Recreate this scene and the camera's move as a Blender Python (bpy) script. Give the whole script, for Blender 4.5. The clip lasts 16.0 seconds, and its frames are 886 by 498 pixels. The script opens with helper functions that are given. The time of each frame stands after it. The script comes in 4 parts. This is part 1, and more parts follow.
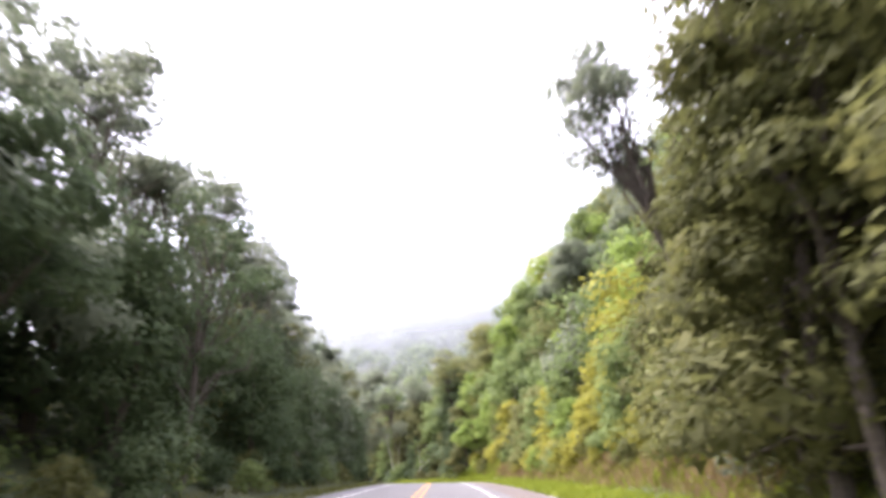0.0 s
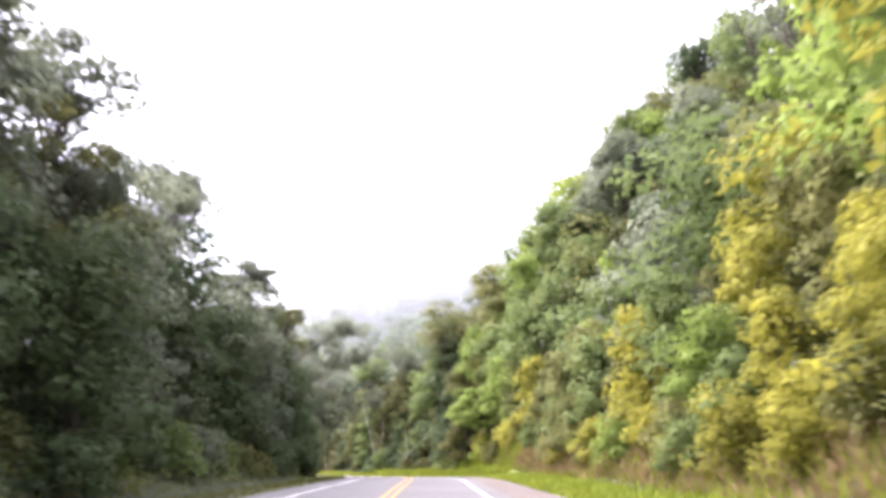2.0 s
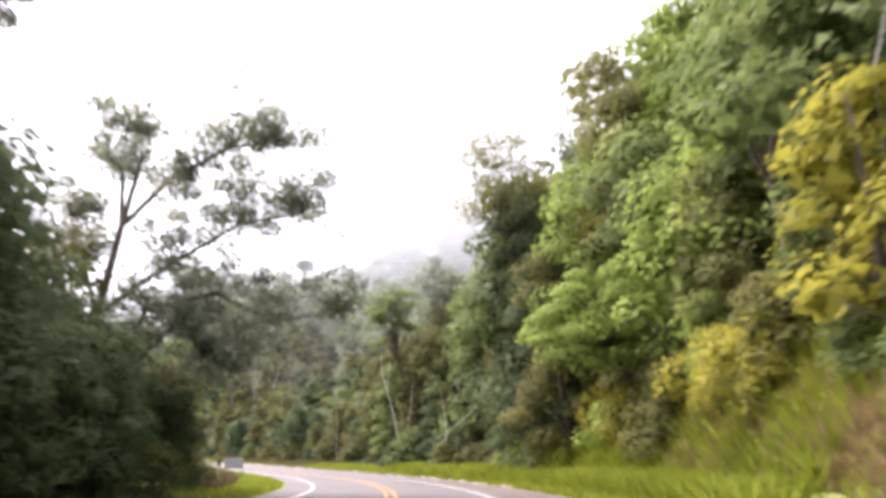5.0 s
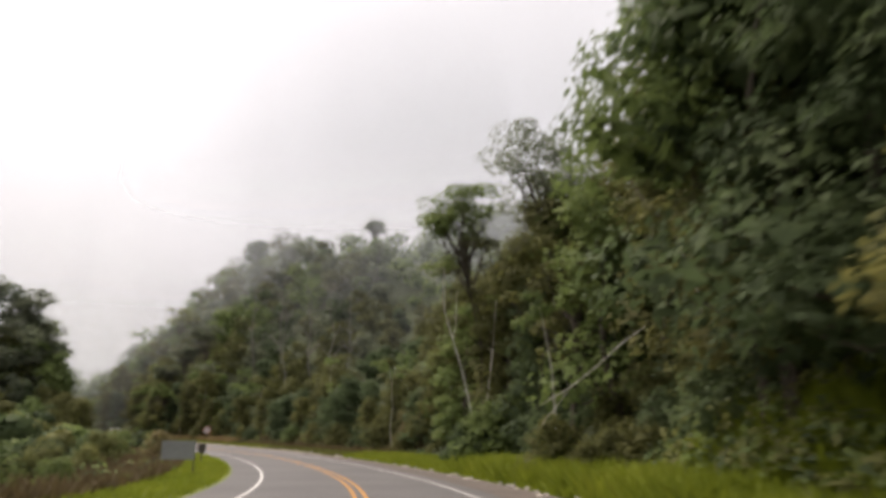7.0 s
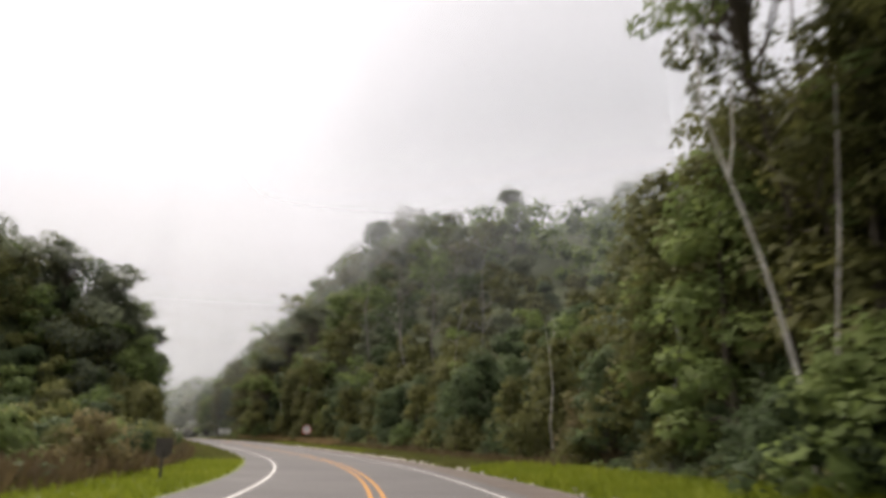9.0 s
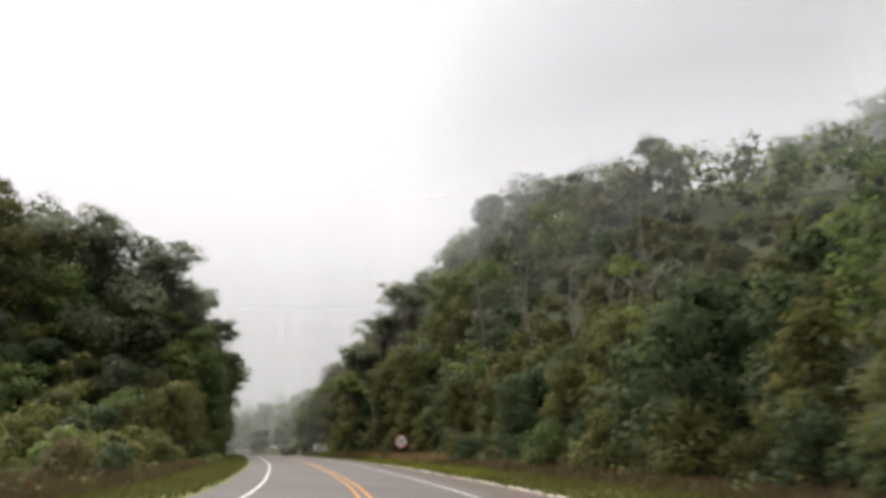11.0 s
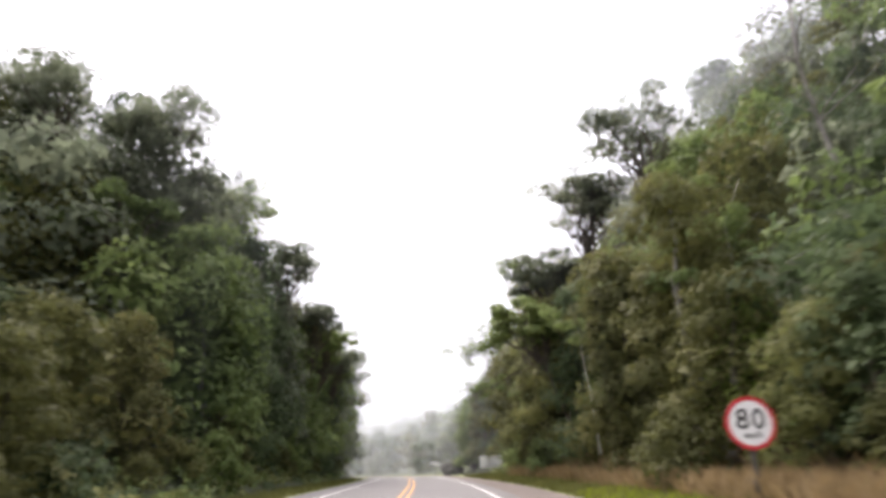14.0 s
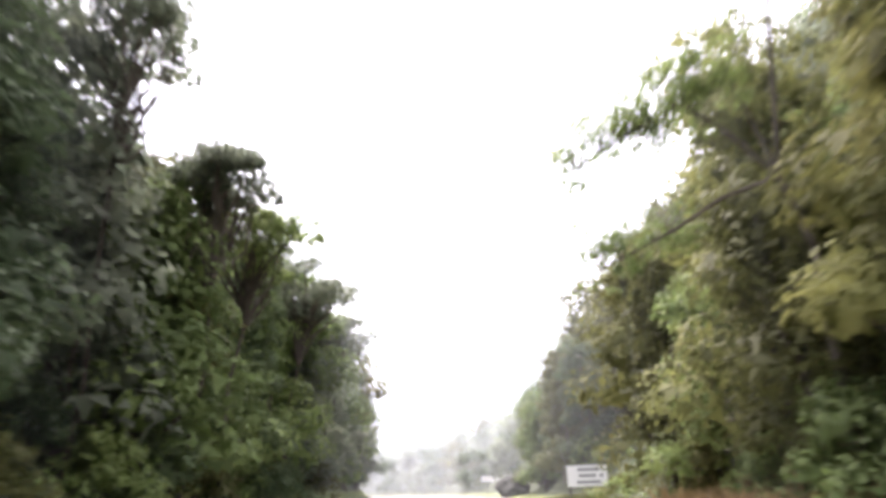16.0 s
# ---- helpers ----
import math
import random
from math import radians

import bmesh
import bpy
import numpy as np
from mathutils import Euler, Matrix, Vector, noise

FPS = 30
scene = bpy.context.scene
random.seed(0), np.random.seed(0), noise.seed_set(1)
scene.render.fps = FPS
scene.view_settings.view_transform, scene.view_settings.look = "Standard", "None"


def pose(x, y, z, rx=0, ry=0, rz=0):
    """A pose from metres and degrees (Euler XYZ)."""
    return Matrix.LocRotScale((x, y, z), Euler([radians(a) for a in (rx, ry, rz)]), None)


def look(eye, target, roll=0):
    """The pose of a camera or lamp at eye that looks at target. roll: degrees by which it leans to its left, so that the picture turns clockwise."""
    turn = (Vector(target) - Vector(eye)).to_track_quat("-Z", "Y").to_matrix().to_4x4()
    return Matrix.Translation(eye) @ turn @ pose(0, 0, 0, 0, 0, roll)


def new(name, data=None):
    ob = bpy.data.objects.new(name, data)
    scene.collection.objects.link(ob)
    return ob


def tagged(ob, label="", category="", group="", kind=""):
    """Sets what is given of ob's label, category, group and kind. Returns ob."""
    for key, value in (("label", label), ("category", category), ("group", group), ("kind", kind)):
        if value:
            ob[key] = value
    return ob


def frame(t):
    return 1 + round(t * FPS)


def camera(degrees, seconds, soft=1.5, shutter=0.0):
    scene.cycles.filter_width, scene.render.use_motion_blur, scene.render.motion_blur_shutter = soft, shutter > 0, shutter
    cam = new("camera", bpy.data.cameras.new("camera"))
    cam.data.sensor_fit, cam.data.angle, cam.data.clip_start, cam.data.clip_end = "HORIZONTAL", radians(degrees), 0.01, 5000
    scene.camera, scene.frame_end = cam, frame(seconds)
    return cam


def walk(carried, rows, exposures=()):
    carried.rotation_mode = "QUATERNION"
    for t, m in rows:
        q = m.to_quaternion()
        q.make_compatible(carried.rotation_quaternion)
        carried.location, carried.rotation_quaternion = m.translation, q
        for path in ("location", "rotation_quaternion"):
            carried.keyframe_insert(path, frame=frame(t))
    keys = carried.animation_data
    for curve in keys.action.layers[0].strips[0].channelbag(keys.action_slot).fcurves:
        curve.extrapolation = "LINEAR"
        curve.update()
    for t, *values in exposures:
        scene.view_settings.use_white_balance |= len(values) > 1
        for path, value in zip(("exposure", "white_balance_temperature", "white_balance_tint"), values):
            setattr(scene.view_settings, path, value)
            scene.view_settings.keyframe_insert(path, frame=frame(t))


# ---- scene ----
# seconds, eye x y z, yaw to the left, pitch up, roll
PATH = [
    (0.0, 0.00, 0.00, 1.26, 1.02, 17.51, -0.72),
    (0.5, -0.25, 7.66, 1.39, 0.83, 17.16, -1.18),
    (1.0, -0.26, 15.39, 1.51, 0.98, 16.96, -0.46),
    (1.5, -0.30, 23.00, 1.62, 0.80, 17.29, -0.71),
    (2.0, -0.20, 30.42, 1.71, 0.93, 16.47, -0.10),
    (2.5, -0.52, 37.78, 1.79, 0.95, 16.03, -0.11),
    (3.0, -1.02, 45.19, 1.85, 1.03, 15.83, -0.74),
    (5.5, -1.56, 82.40, 2.04, 7.07, 15.23, 0.62),
    (6.0, -2.32, 89.27, 1.95, 8.61, 14.97, 1.32),
    (6.5, -3.48, 96.17, 1.84, 10.45, 14.48, 1.07),
    (7.0, -4.78, 103.07, 1.69, 12.67, 14.42, 0.76),
    (7.5, -6.35, 109.79, 1.51, 15.54, 14.07, 0.68),
    (8.0, -8.41, 116.60, 1.35, 18.44, 13.94, 1.19),
    (8.5, -10.94, 123.22, 1.20, 21.02, 14.93, 0.84),
    (9.0, -13.79, 129.74, 1.09, 23.66, 14.91, 1.86),
    (10.25, -21.35, 145.55, 1.05, 29.60, 15.30, 1.20),
    (11.5, -30.94, 160.11, 1.01, 35.40, 15.84, 0.40),
    (12.0, -35.50, 166.47, 1.04, 37.67, 15.72, -0.85),
    (12.5, -40.38, 172.69, 1.09, 40.24, 16.27, -0.91),
    (13.0, -45.65, 178.71, 1.14, 43.26, 16.62, 0.17),
    (13.5, -51.22, 184.67, 1.19, 45.36, 16.54, -0.32),
    (14.0, -57.06, 190.41, 1.24, 46.78, 16.80, -1.49),
    (14.5, -62.93, 196.05, 1.32, 47.62, 16.80, -1.59),
    (15.0, -68.86, 201.61, 1.40, 48.49, 16.33, -1.74),
    (15.5, -74.89, 206.85, 1.47, 49.32, 17.58, -2.11),
    (16.0, -80.79, 212.09, 1.53, 50.59, 17.96, -2.20),
]


def path_pose(x, y, z, yaw, pitch, roll):
    a, b = radians(yaw), radians(pitch)
    ahead = Vector((-math.sin(a) * math.cos(b), math.cos(a) * math.cos(b), math.sin(b)))
    eye = Vector((x, y, z))
    return look(eye, eye + ahead * 10, roll)


cam = camera(63.0, 16.0, soft=4.0, shutter=0.5)
walk(cam, [(r[0], path_pose(*r[1:])) for r in PATH],
     exposures=[(0.0, 1.92, 6020, 28), (1.5, 2.02, 6020, 29), (3.2, 1.88, 6100, 31), (5.4, 1.38, 6500, 26), (6.0, 0.82, 6650, 20), (7.0, 0.18, 6850, 18), (9.2, 0.16, 6800, 17), (11.3, 0.14, 6700, 15), (12.6, 0.20, 6650, 14), (13.6, 0.70, 6450, 18), (14.4, 1.40, 6350, 24), (15.2, 1.70, 6250, 26), (16.0, 2.05, 6200, 26)])

# ---- sky and sun ----
world = bpy.data.worlds.new("sky")
scene.world = world
world.use_nodes = True
wn, wl = world.node_tree.nodes, world.node_tree.links
wn.clear()
w_out = wn.new("ShaderNodeOutputWorld")
w_bg = wn.new("ShaderNodeBackground")
w_sky = wn.new("ShaderNodeTexSky")
w_sky.sky_type = "NISHITA"
w_sky.sun_disc = False
w_sky.sun_elevation = radians(54)
w_sky.sun_rotation = radians(-70)
w_mix = wn.new("ShaderNodeMix")
w_mix.data_type = "RGBA"
w_mix.inputs[0].default_value = 0.93
w_noise = wn.new("ShaderNodeTexNoise")
w_noise.inputs["Scale"].default_value = 1.6
w_noise.inputs["Detail"].default_value = 4
w_ramp = wn.new("ShaderNodeValToRGB")
w_ramp.color_ramp.elements[0].color = (9.5, 9.6, 9.9, 1)
w_ramp.color_ramp.elements[1].color = (11.3, 11.4, 11.5, 1)
wl.new(w_noise.outputs["Fac"], w_ramp.inputs["Fac"])
wl.new(w_sky.outputs[0], w_mix.inputs[6])
wl.new(w_ramp.outputs[0], w_mix.inputs[7])
# an overcast sky is darker towards the horizon
w_coord, w_sep, w_map = wn.new("ShaderNodeTexCoord"), wn.new("ShaderNodeSeparateXYZ"), wn.new("ShaderNodeMapRange")
w_map.interpolation_type = "SMOOTHSTEP"
w_map.inputs["From Min"].default_value, w_map.inputs["From Max"].default_value = 0.02, 0.50
w_map.inputs["To Min"].default_value, w_map.inputs["To Max"].default_value = 0.46, 1.08
wl.new(w_coord.outputs["Generated"], w_sep.inputs[0])
wl.new(w_sep.outputs["Z"], w_map.inputs["Value"])
w_scale = wn.new("ShaderNodeVectorMath")
w_scale.operation = "SCALE"
wl.new(w_mix.outputs[2], w_scale.inputs[0])
wl.new(w_map.outputs[0], w_scale.inputs["Scale"])
wl.new(w_scale.outputs[0], w_bg.inputs["Color"])
w_bg.inputs["Strength"].default_value = 0.104
wl.new(w_bg.outputs[0], w_out.inputs[0])

sun = new("sun", bpy.data.lights.new("sun", "SUN"))
sun.data.energy = 4.0
sun.data.angle = radians(40)
sun.data.color = (1.0, 0.93, 0.80)
sun.matrix_world = look((-62, 62, 90), (0, 40, 0))


# ---- materials ----
def material(name):
    m = bpy.data.materials.new(name)
    m.use_nodes = True
    n, l = m.node_tree.nodes, m.node_tree.links
    return m, n, l, n["Principled BSDF"]


def ramp(n, stops):
    r = n.new("ShaderNodeValToRGB")
    e = r.color_ramp.elements
    while len(e) < len(stops):
        e.new(0.5)
    for k, (pos, col) in zip(e, stops):
        k.position, k.color = pos, (*col, 1)
    return r


def noise_tex(n, l, scale, detail=4, coord="Object"):
    c = n.new("ShaderNodeTexCoord")
    t = n.new("ShaderNodeTexNoise")
    t.inputs["Scale"].default_value, t.inputs["Detail"].default_value = scale, detail
    l.new(c.outputs[coord], t.inputs["Vector"])
    return t


def rough_surface(name, stops, scale, fine, roughness=0.9, bump=0.4, coord="Object"):
    """Two scales of noise in the colour, and a fine relief."""
    m, n, l, p = material(name)
    a, b = noise_tex(n, l, scale, 5, coord), noise_tex(n, l, fine, 6, coord)
    add = n.new("ShaderNodeMath")
    add.operation = "MULTIPLY_ADD"
    add.inputs[1].default_value = 0.45
    sub = n.new("ShaderNodeMath")
    sub.operation = "MULTIPLY"
    sub.inputs[1].default_value = 0.55
    l.new(a.outputs["Fac"], sub.inputs[0])
    l.new(b.outputs["Fac"], add.inputs[0])
    l.new(sub.outputs[0], add.inputs[2])
    r = ramp(n, stops)
    l.new(add.outputs[0], r.inputs["Fac"])
    l.new(r.outputs[0], p.inputs["Base Color"])
    p.inputs["Roughness"].default_value = roughness
    bm_ = n.new("ShaderNodeBump")
    bm_.inputs["Strength"].default_value = bump
    bm_.inputs["Distance"].default_value = 0.02
    l.new(b.outputs["Fac"], bm_.inputs["Height"])
    l.new(bm_.outputs[0], p.inputs["Normal"])
    return m


def leaf_material(name, dark, mid, light, through_share=0.48, roughness=0.7):
    """Leaves: every plant, bough and leaf has its own tone, and some light comes through."""
    m, n, l, p = material(name)
    geo, info = n.new("ShaderNodeNewGeometry"), n.new("ShaderNodeObjectInfo")
    mix = n.new("ShaderNodeMath")
    mix.operation = "MULTIPLY_ADD"
    mix.inputs[1].default_value = 0.20
    half = n.new("ShaderNodeMath")
    half.operation = "MULTIPLY_ADD"
    half.inputs[1].default_value = 0.34
    bough = n.new("ShaderNodeMath")
    bough.operation = "MULTIPLY_ADD"
    bough.inputs[1].default_value, bough.inputs[2].default_value = 0.9, -0.24
    l.new(noise_tex(n, l, 0.42, 2).outputs["Fac"], bough.inputs[0])
    l.new(bough.outputs[0], half.inputs[2])
    l.new(info.outputs["Random"], half.inputs[0])
    l.new(geo.outputs["Random Per Island"], mix.inputs[0])
    l.new(half.outputs[0], mix.inputs[2])
    r = ramp(n, [(0.05, dark), (0.5, mid), (0.95, light)])
    l.new(mix.outputs[0], r.inputs["Fac"])
    l.new(r.outputs[0], p.inputs["Base Color"])
    p.inputs["Roughness"].default_value = roughness
    p.inputs["Specular IOR Level"].default_value = 0.16
    tr = n.new("ShaderNodeBsdfTranslucent")
    l.new(r.outputs[0], tr.inputs["Color"])
    sh = n.new("ShaderNodeMixShader")
    sh.inputs[0].default_value = through_share
    l.new(p.outputs[0], sh.inputs[1])
    l.new(tr.outputs[0], sh.inputs[2])
    l.new(sh.outputs[0], n["Material Output"].inputs["Surface"])
    return m


LEAF = {
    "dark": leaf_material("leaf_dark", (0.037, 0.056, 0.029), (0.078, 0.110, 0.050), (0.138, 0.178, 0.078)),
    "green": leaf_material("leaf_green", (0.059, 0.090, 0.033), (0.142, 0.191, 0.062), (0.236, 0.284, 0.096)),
    "bright": leaf_material("leaf_bright", (0.114, 0.174, 0.038), (0.228, 0.306, 0.067), (0.372, 0.450, 0.108)),
    "yellow": leaf_material("leaf_yellow", (0.120, 0.128, 0.026), (0.255, 0.250, 0.038), (0.430, 0.400, 0.060)),
    "olive": leaf_material("leaf_olive", (0.074, 0.084, 0.030), (0.152, 0.163, 0.055), (0.265, 0.262, 0.092)),
    "grey": leaf_material("leaf_grey", (0.080, 0.100, 0.068), (0.158, 0.181, 0.119), (0.250, 0.274, 0.186), 0.70),
    "moss": leaf_material("leaf_moss", (0.048, 0.054, 0.019), (0.102, 0.108, 0.036), (0.190, 0.180, 0.060)),
    "russet": leaf_material("leaf_russet", (0.108, 0.096, 0.048), (0.180, 0.154, 0.072), (0.258, 0.216, 0.102)),
}
M_BARK = rough_surface("bark", [(0.3, (0.030, 0.024, 0.017)), (0.7, (0.105, 0.088, 0.066))], 1.5, 14, 0.95, 0.8)
M_GREY_BARK = rough_surface("grey_bark", [(0.32, (0.075, 0.07, 0.06)), (0.62, (0.24, 0.225, 0.20))], 2.5, 18, 0.9, 0.6)
M_PALE_BARK = rough_surface("pale_bark", [(0.32, (0.26, 0.25, 0.22)), (0.62, (0.60, 0.58, 0.53))], 2.5, 18, 0.85, 0.5)
M_ASPHALT = rough_surface("asphalt", [(0.3, (0.058, 0.057, 0.058)), (0.7, (0.105, 0.101, 0.100))], 0.25, 40, 0.8, 0.25)
M_SHOULDER = rough_surface("shoulder", [(0.3, (0.060, 0.052, 0.046)), (0.7, (0.135, 0.108, 0.090))], 0.6, 25, 0.95, 0.6)
M_SOIL = rough_surface("forest_soil", [(0.3, (0.020, 0.030, 0.011)), (0.7, (0.058, 0.070, 0.026))], 0.12, 2.5, 1.0, 0.8)
M_TURF = rough_surface("turf", [(0.3, (0.070, 0.092, 0.020)), (0.55, (0.115, 0.138, 0.030)), (0.75, (0.160, 0.148, 0.048))], 0.3, 9, 1.0, 0.7)
# darker copy of the turf, with the trees' shade in its colour
M_SHADED_TURF = rough_surface("shaded_turf", [(0.3, (0.028, 0.036, 0.014)), (0.7, (0.062, 0.068, 0.026))], 0.3, 9, 1.0, 0.7)
M_WHITE_LINE = rough_surface("road_paint_white", [(0.25, (0.30, 0.29, 0.28)), (0.5, (0.60, 0.60, 0.58))], 1.2, 30, 0.7, 0.2)
M_YELLOW_LINE = rough_surface("road_paint_yellow", [(0.25, (0.24, 0.110, 0.016)), (0.5, (0.44, 0.200, 0.020))], 1.2, 30, 0.7, 0.2)
M_CONCRETE = rough_surface("weathered_concrete", [(0.3, (0.30, 0.27, 0.23)), (0.65, (0.60, 0.56, 0.50))], 1.5, 16, 0.9, 0.6)
M_ROCK = rough_surface("dark_rock", [(0.3, (0.025, 0.027, 0.022)), (0.7, (0.085, 0.085, 0.07))], 0.9, 6, 0.95, 0.9)
M_POST = rough_surface("weathered_post", [(0.3, (0.035, 0.030, 0.026)), (0.7, (0.095, 0.085, 0.075))], 3, 22, 0.85, 0.5)
M_SIGN_WHITE = rough_surface("sign_white", [(0.2, (0.68, 0.68, 0.67)), (0.6, (0.84, 0.84, 0.83))], 1.3, 9, 0.45, 0.05)
M_SIGN_RED = rough_surface("sign_red", [(0.2, (0.38, 0.020, 0.028)), (0.6, (0.56, 0.030, 0.040))], 1.3, 9, 0.45, 0.05)
M_SIGN_BLACK = rough_surface("sign_black", [(0.2, (0.012, 0.012, 0.012)), (0.6, (0.03, 0.03, 0.03))], 1.3, 9, 0.5, 0.05)
M_SIGN_GREY = rough_surface("sign_lettering_grey", [(0.2, (0.16, 0.16, 0.17)), (0.6, (0.27, 0.27, 0.28))], 2, 12, 0.5, 0.05)
M_SIGN_BACK = rough_surface("sign_back_metal", [(0.25, (0.18, 0.19, 0.20)), (0.65, (0.28, 0.29, 0.30))], 1.4, 8, 0.55, 0.1)
M_GRASS = leaf_material("grass_blade", (0.10, 0.135, 0.015), (0.19, 0.235, 0.024), (0.32, 0.35, 0.045), 0.35)
M_DRY = leaf_material("dry_grass", (0.14, 0.10, 0.050), (0.25, 0.18, 0.090), (0.36, 0.27, 0.14), 0.3)
M_DULL = leaf_material("dull_grass", (0.060, 0.070, 0.022), (0.120, 0.125, 0.036), (0.190, 0.175, 0.058), 0.3)
M_BROWN = leaf_material("brown_grass", (0.060, 0.046, 0.024), (0.120, 0.090, 0.046), (0.190, 0.145, 0.078), 0.3)


def mist_material(name, low, high, most, scale=0.02, seed=0.0, foot=0.0, top=150.0, pale=1.0):
    """Thin cloud: it scatters the sky's light, denser with height and broken up by slow noise."""
    m, n, l, p = material(name)
    n.remove(p)
    geo = n.new("ShaderNodeNewGeometry")
    sep = n.new("ShaderNodeSeparateXYZ")
    l.new(geo.outputs["Position"], sep.inputs[0])
    t = n.new("ShaderNodeTexNoise")
    t.noise_dimensions = "4D"
    t.inputs["W"].default_value = seed
    t.inputs["Scale"].default_value, t.inputs["Detail"].default_value = scale, 5
    l.new(geo.outputs["Position"], t.inputs["Vector"])
    shift = n.new("ShaderNodeMath")
    shift.operation = "MULTIPLY_ADD"
    shift.inputs[1].default_value = 16.0
    l.new(t.outputs["Fac"], shift.inputs[0])
    lift = n.new("ShaderNodeMath")
    lift.operation = "SUBTRACT"
    l.new(sep.outputs["Z"], lift.inputs[0])
    lift.inputs[1].default_value = 8.0
    l.new(lift.outputs[0], shift.inputs[2])
    span = n.new("ShaderNodeMapRange")
    span.interpolation_type = "SMOOTHSTEP"
    span.inputs["From Min"].default_value, span.inputs["From Max"].default_value = low, high
    span.inputs["To Min"].default_value, span.inputs["To Max"].default_value = foot, most
    l.new(shift.outputs[0], span.inputs["Value"])
    fade = n.new("ShaderNodeMapRange")
    fade.interpolation_type = "SMOOTHSTEP"
    fade.inputs["From Min"].default_value, fade.inputs["From Max"].default_value = top, top * 0.25
    l.new(sep.outputs["Z"], fade.inputs["Value"])
    rim = n.new("ShaderNodeAttribute")
    rim.attribute_name = "thickness"
    thin = n.new("ShaderNodeMath")
    thin.operation = "MULTIPLY"
    l.new(fade.outputs[0], thin.inputs[0])
    l.new(rim.outputs["Fac"], thin.inputs[1])
    dens = n.new("ShaderNodeMath")
    dens.operation = "MULTIPLY"
    l.new(span.outputs[0], dens.inputs[0])
    l.new(thin.outputs[0], dens.inputs[1])
    up = n.new("ShaderNodeCombineXYZ")
    up.inputs["Z"].default_value = 1.0
    down = n.new("ShaderNodeCombineXYZ")
    down.inputs["Z"].default_value = -1.0
    d1, d2 = n.new("ShaderNodeBsdfDiffuse"), n.new("ShaderNodeBsdfTranslucent")
    for bsdf, way in ((d1, up), (d2, down)):
        bsdf.inputs["Color"].default_value = (0.37 * pale, 0.395 * pale, 0.42 * pale, 1)
        l.new(way.outputs[0], bsdf.inputs["Normal"])
    both = n.new("ShaderNodeAddShader")
    l.new(d1.outputs[0], both.inputs[0])
    l.new(d2.outputs[0], both.inputs[1])
    clear = n.new("ShaderNodeBsdfTransparent")
    sh = n.new("ShaderNodeMixShader")
    l.new(dens.outputs[0], sh.inputs[0])
    l.new(clear.outputs[0], sh.inputs[1])
    l.new(both.outputs[0], sh.inputs[2])
    l.new(sh.outputs[0], n["Material Output"].inputs["Surface"])
    return m


# ---- the road's line ----
# station, centre x, y, z
LINE = [(-6, 0.2, -90.0, -0.04), (-4, -0.3, -60.0, -0.04), (-2, -0.8, -30.0, -0.04), (0, -1.3, 0.0, -0.04), (2, -1.8, 30.3, 0.40),
        (4, -2.6, 60.1, 0.64), (6, -4.0, 89.0, 0.61), (8, -9.2, 116.3, 0.07), (10, -20.2, 142.0, -0.25), (12, -36.1, 166.1, -0.24),
        (14, -58.1, 189.3, -0.04), (16, -81.7, 211.1, 0.23), (18, -106.0, 232.0, 0.23), (20, -130.8, 252.2, 0.15), (22, -156.6, 271.1, -0.10), (24, -184.2, 287.2, -0.40), (26, -213.9, 299.3, -0.60), (28, -244.9, 307.1, -0.60), (30, -276.7, 310.6, -0.60)]


def along(t):
    """The centre of the road at a station: place and unit way ahead."""
    k = min(max(int((t + 6) // 2), 0), len(LINE) - 2)
    get = lambda i: Vector(LINE[min(max(i, 0), len(LINE) - 1)][1:])
    p0, p1, p2, p3 = get(k - 1), get(k), get(k + 1), get(k + 2)
    if k == 0:
        p0 = p1 * 2 - p2
    if k == len(LINE) - 2:
        p3 = p2 * 2 - p1
    u = (t - LINE[k][0]) / 2
    m1, m2 = (p2 - p0) / 2, (p3 - p1) / 2
    place = p1 * (2 * u**3 - 3 * u**2 + 1) + m1 * (u**3 - 2 * u * u + u) + p2 * (3 * u * u - 2 * u**3) + m2 * (u**3 - u * u)
    way = p1 * (6 * u * u - 6 * u) + m1 * (3 * u * u - 4 * u + 1) + p2 * (6 * u - 6 * u * u) + m2 * (3 * u * u - 2 * u)
    if u < 0 or u > 1:
        place, way = (p1 + m1 * u, m1) if u < 0 else (p2 + m2 * (u - 1), m2)
    way = Vector((way.x, way.y, 0)).normalized()
    return place, way


def smooth(a, b, v):
    u = min(max((v - a) / (b - a), 0.0), 1.0)
    return u * u * (3 - 2 * u)


def rough(x, y, size, k=0.0):
    return noise.noise(Vector((x / size, y / size, k)))


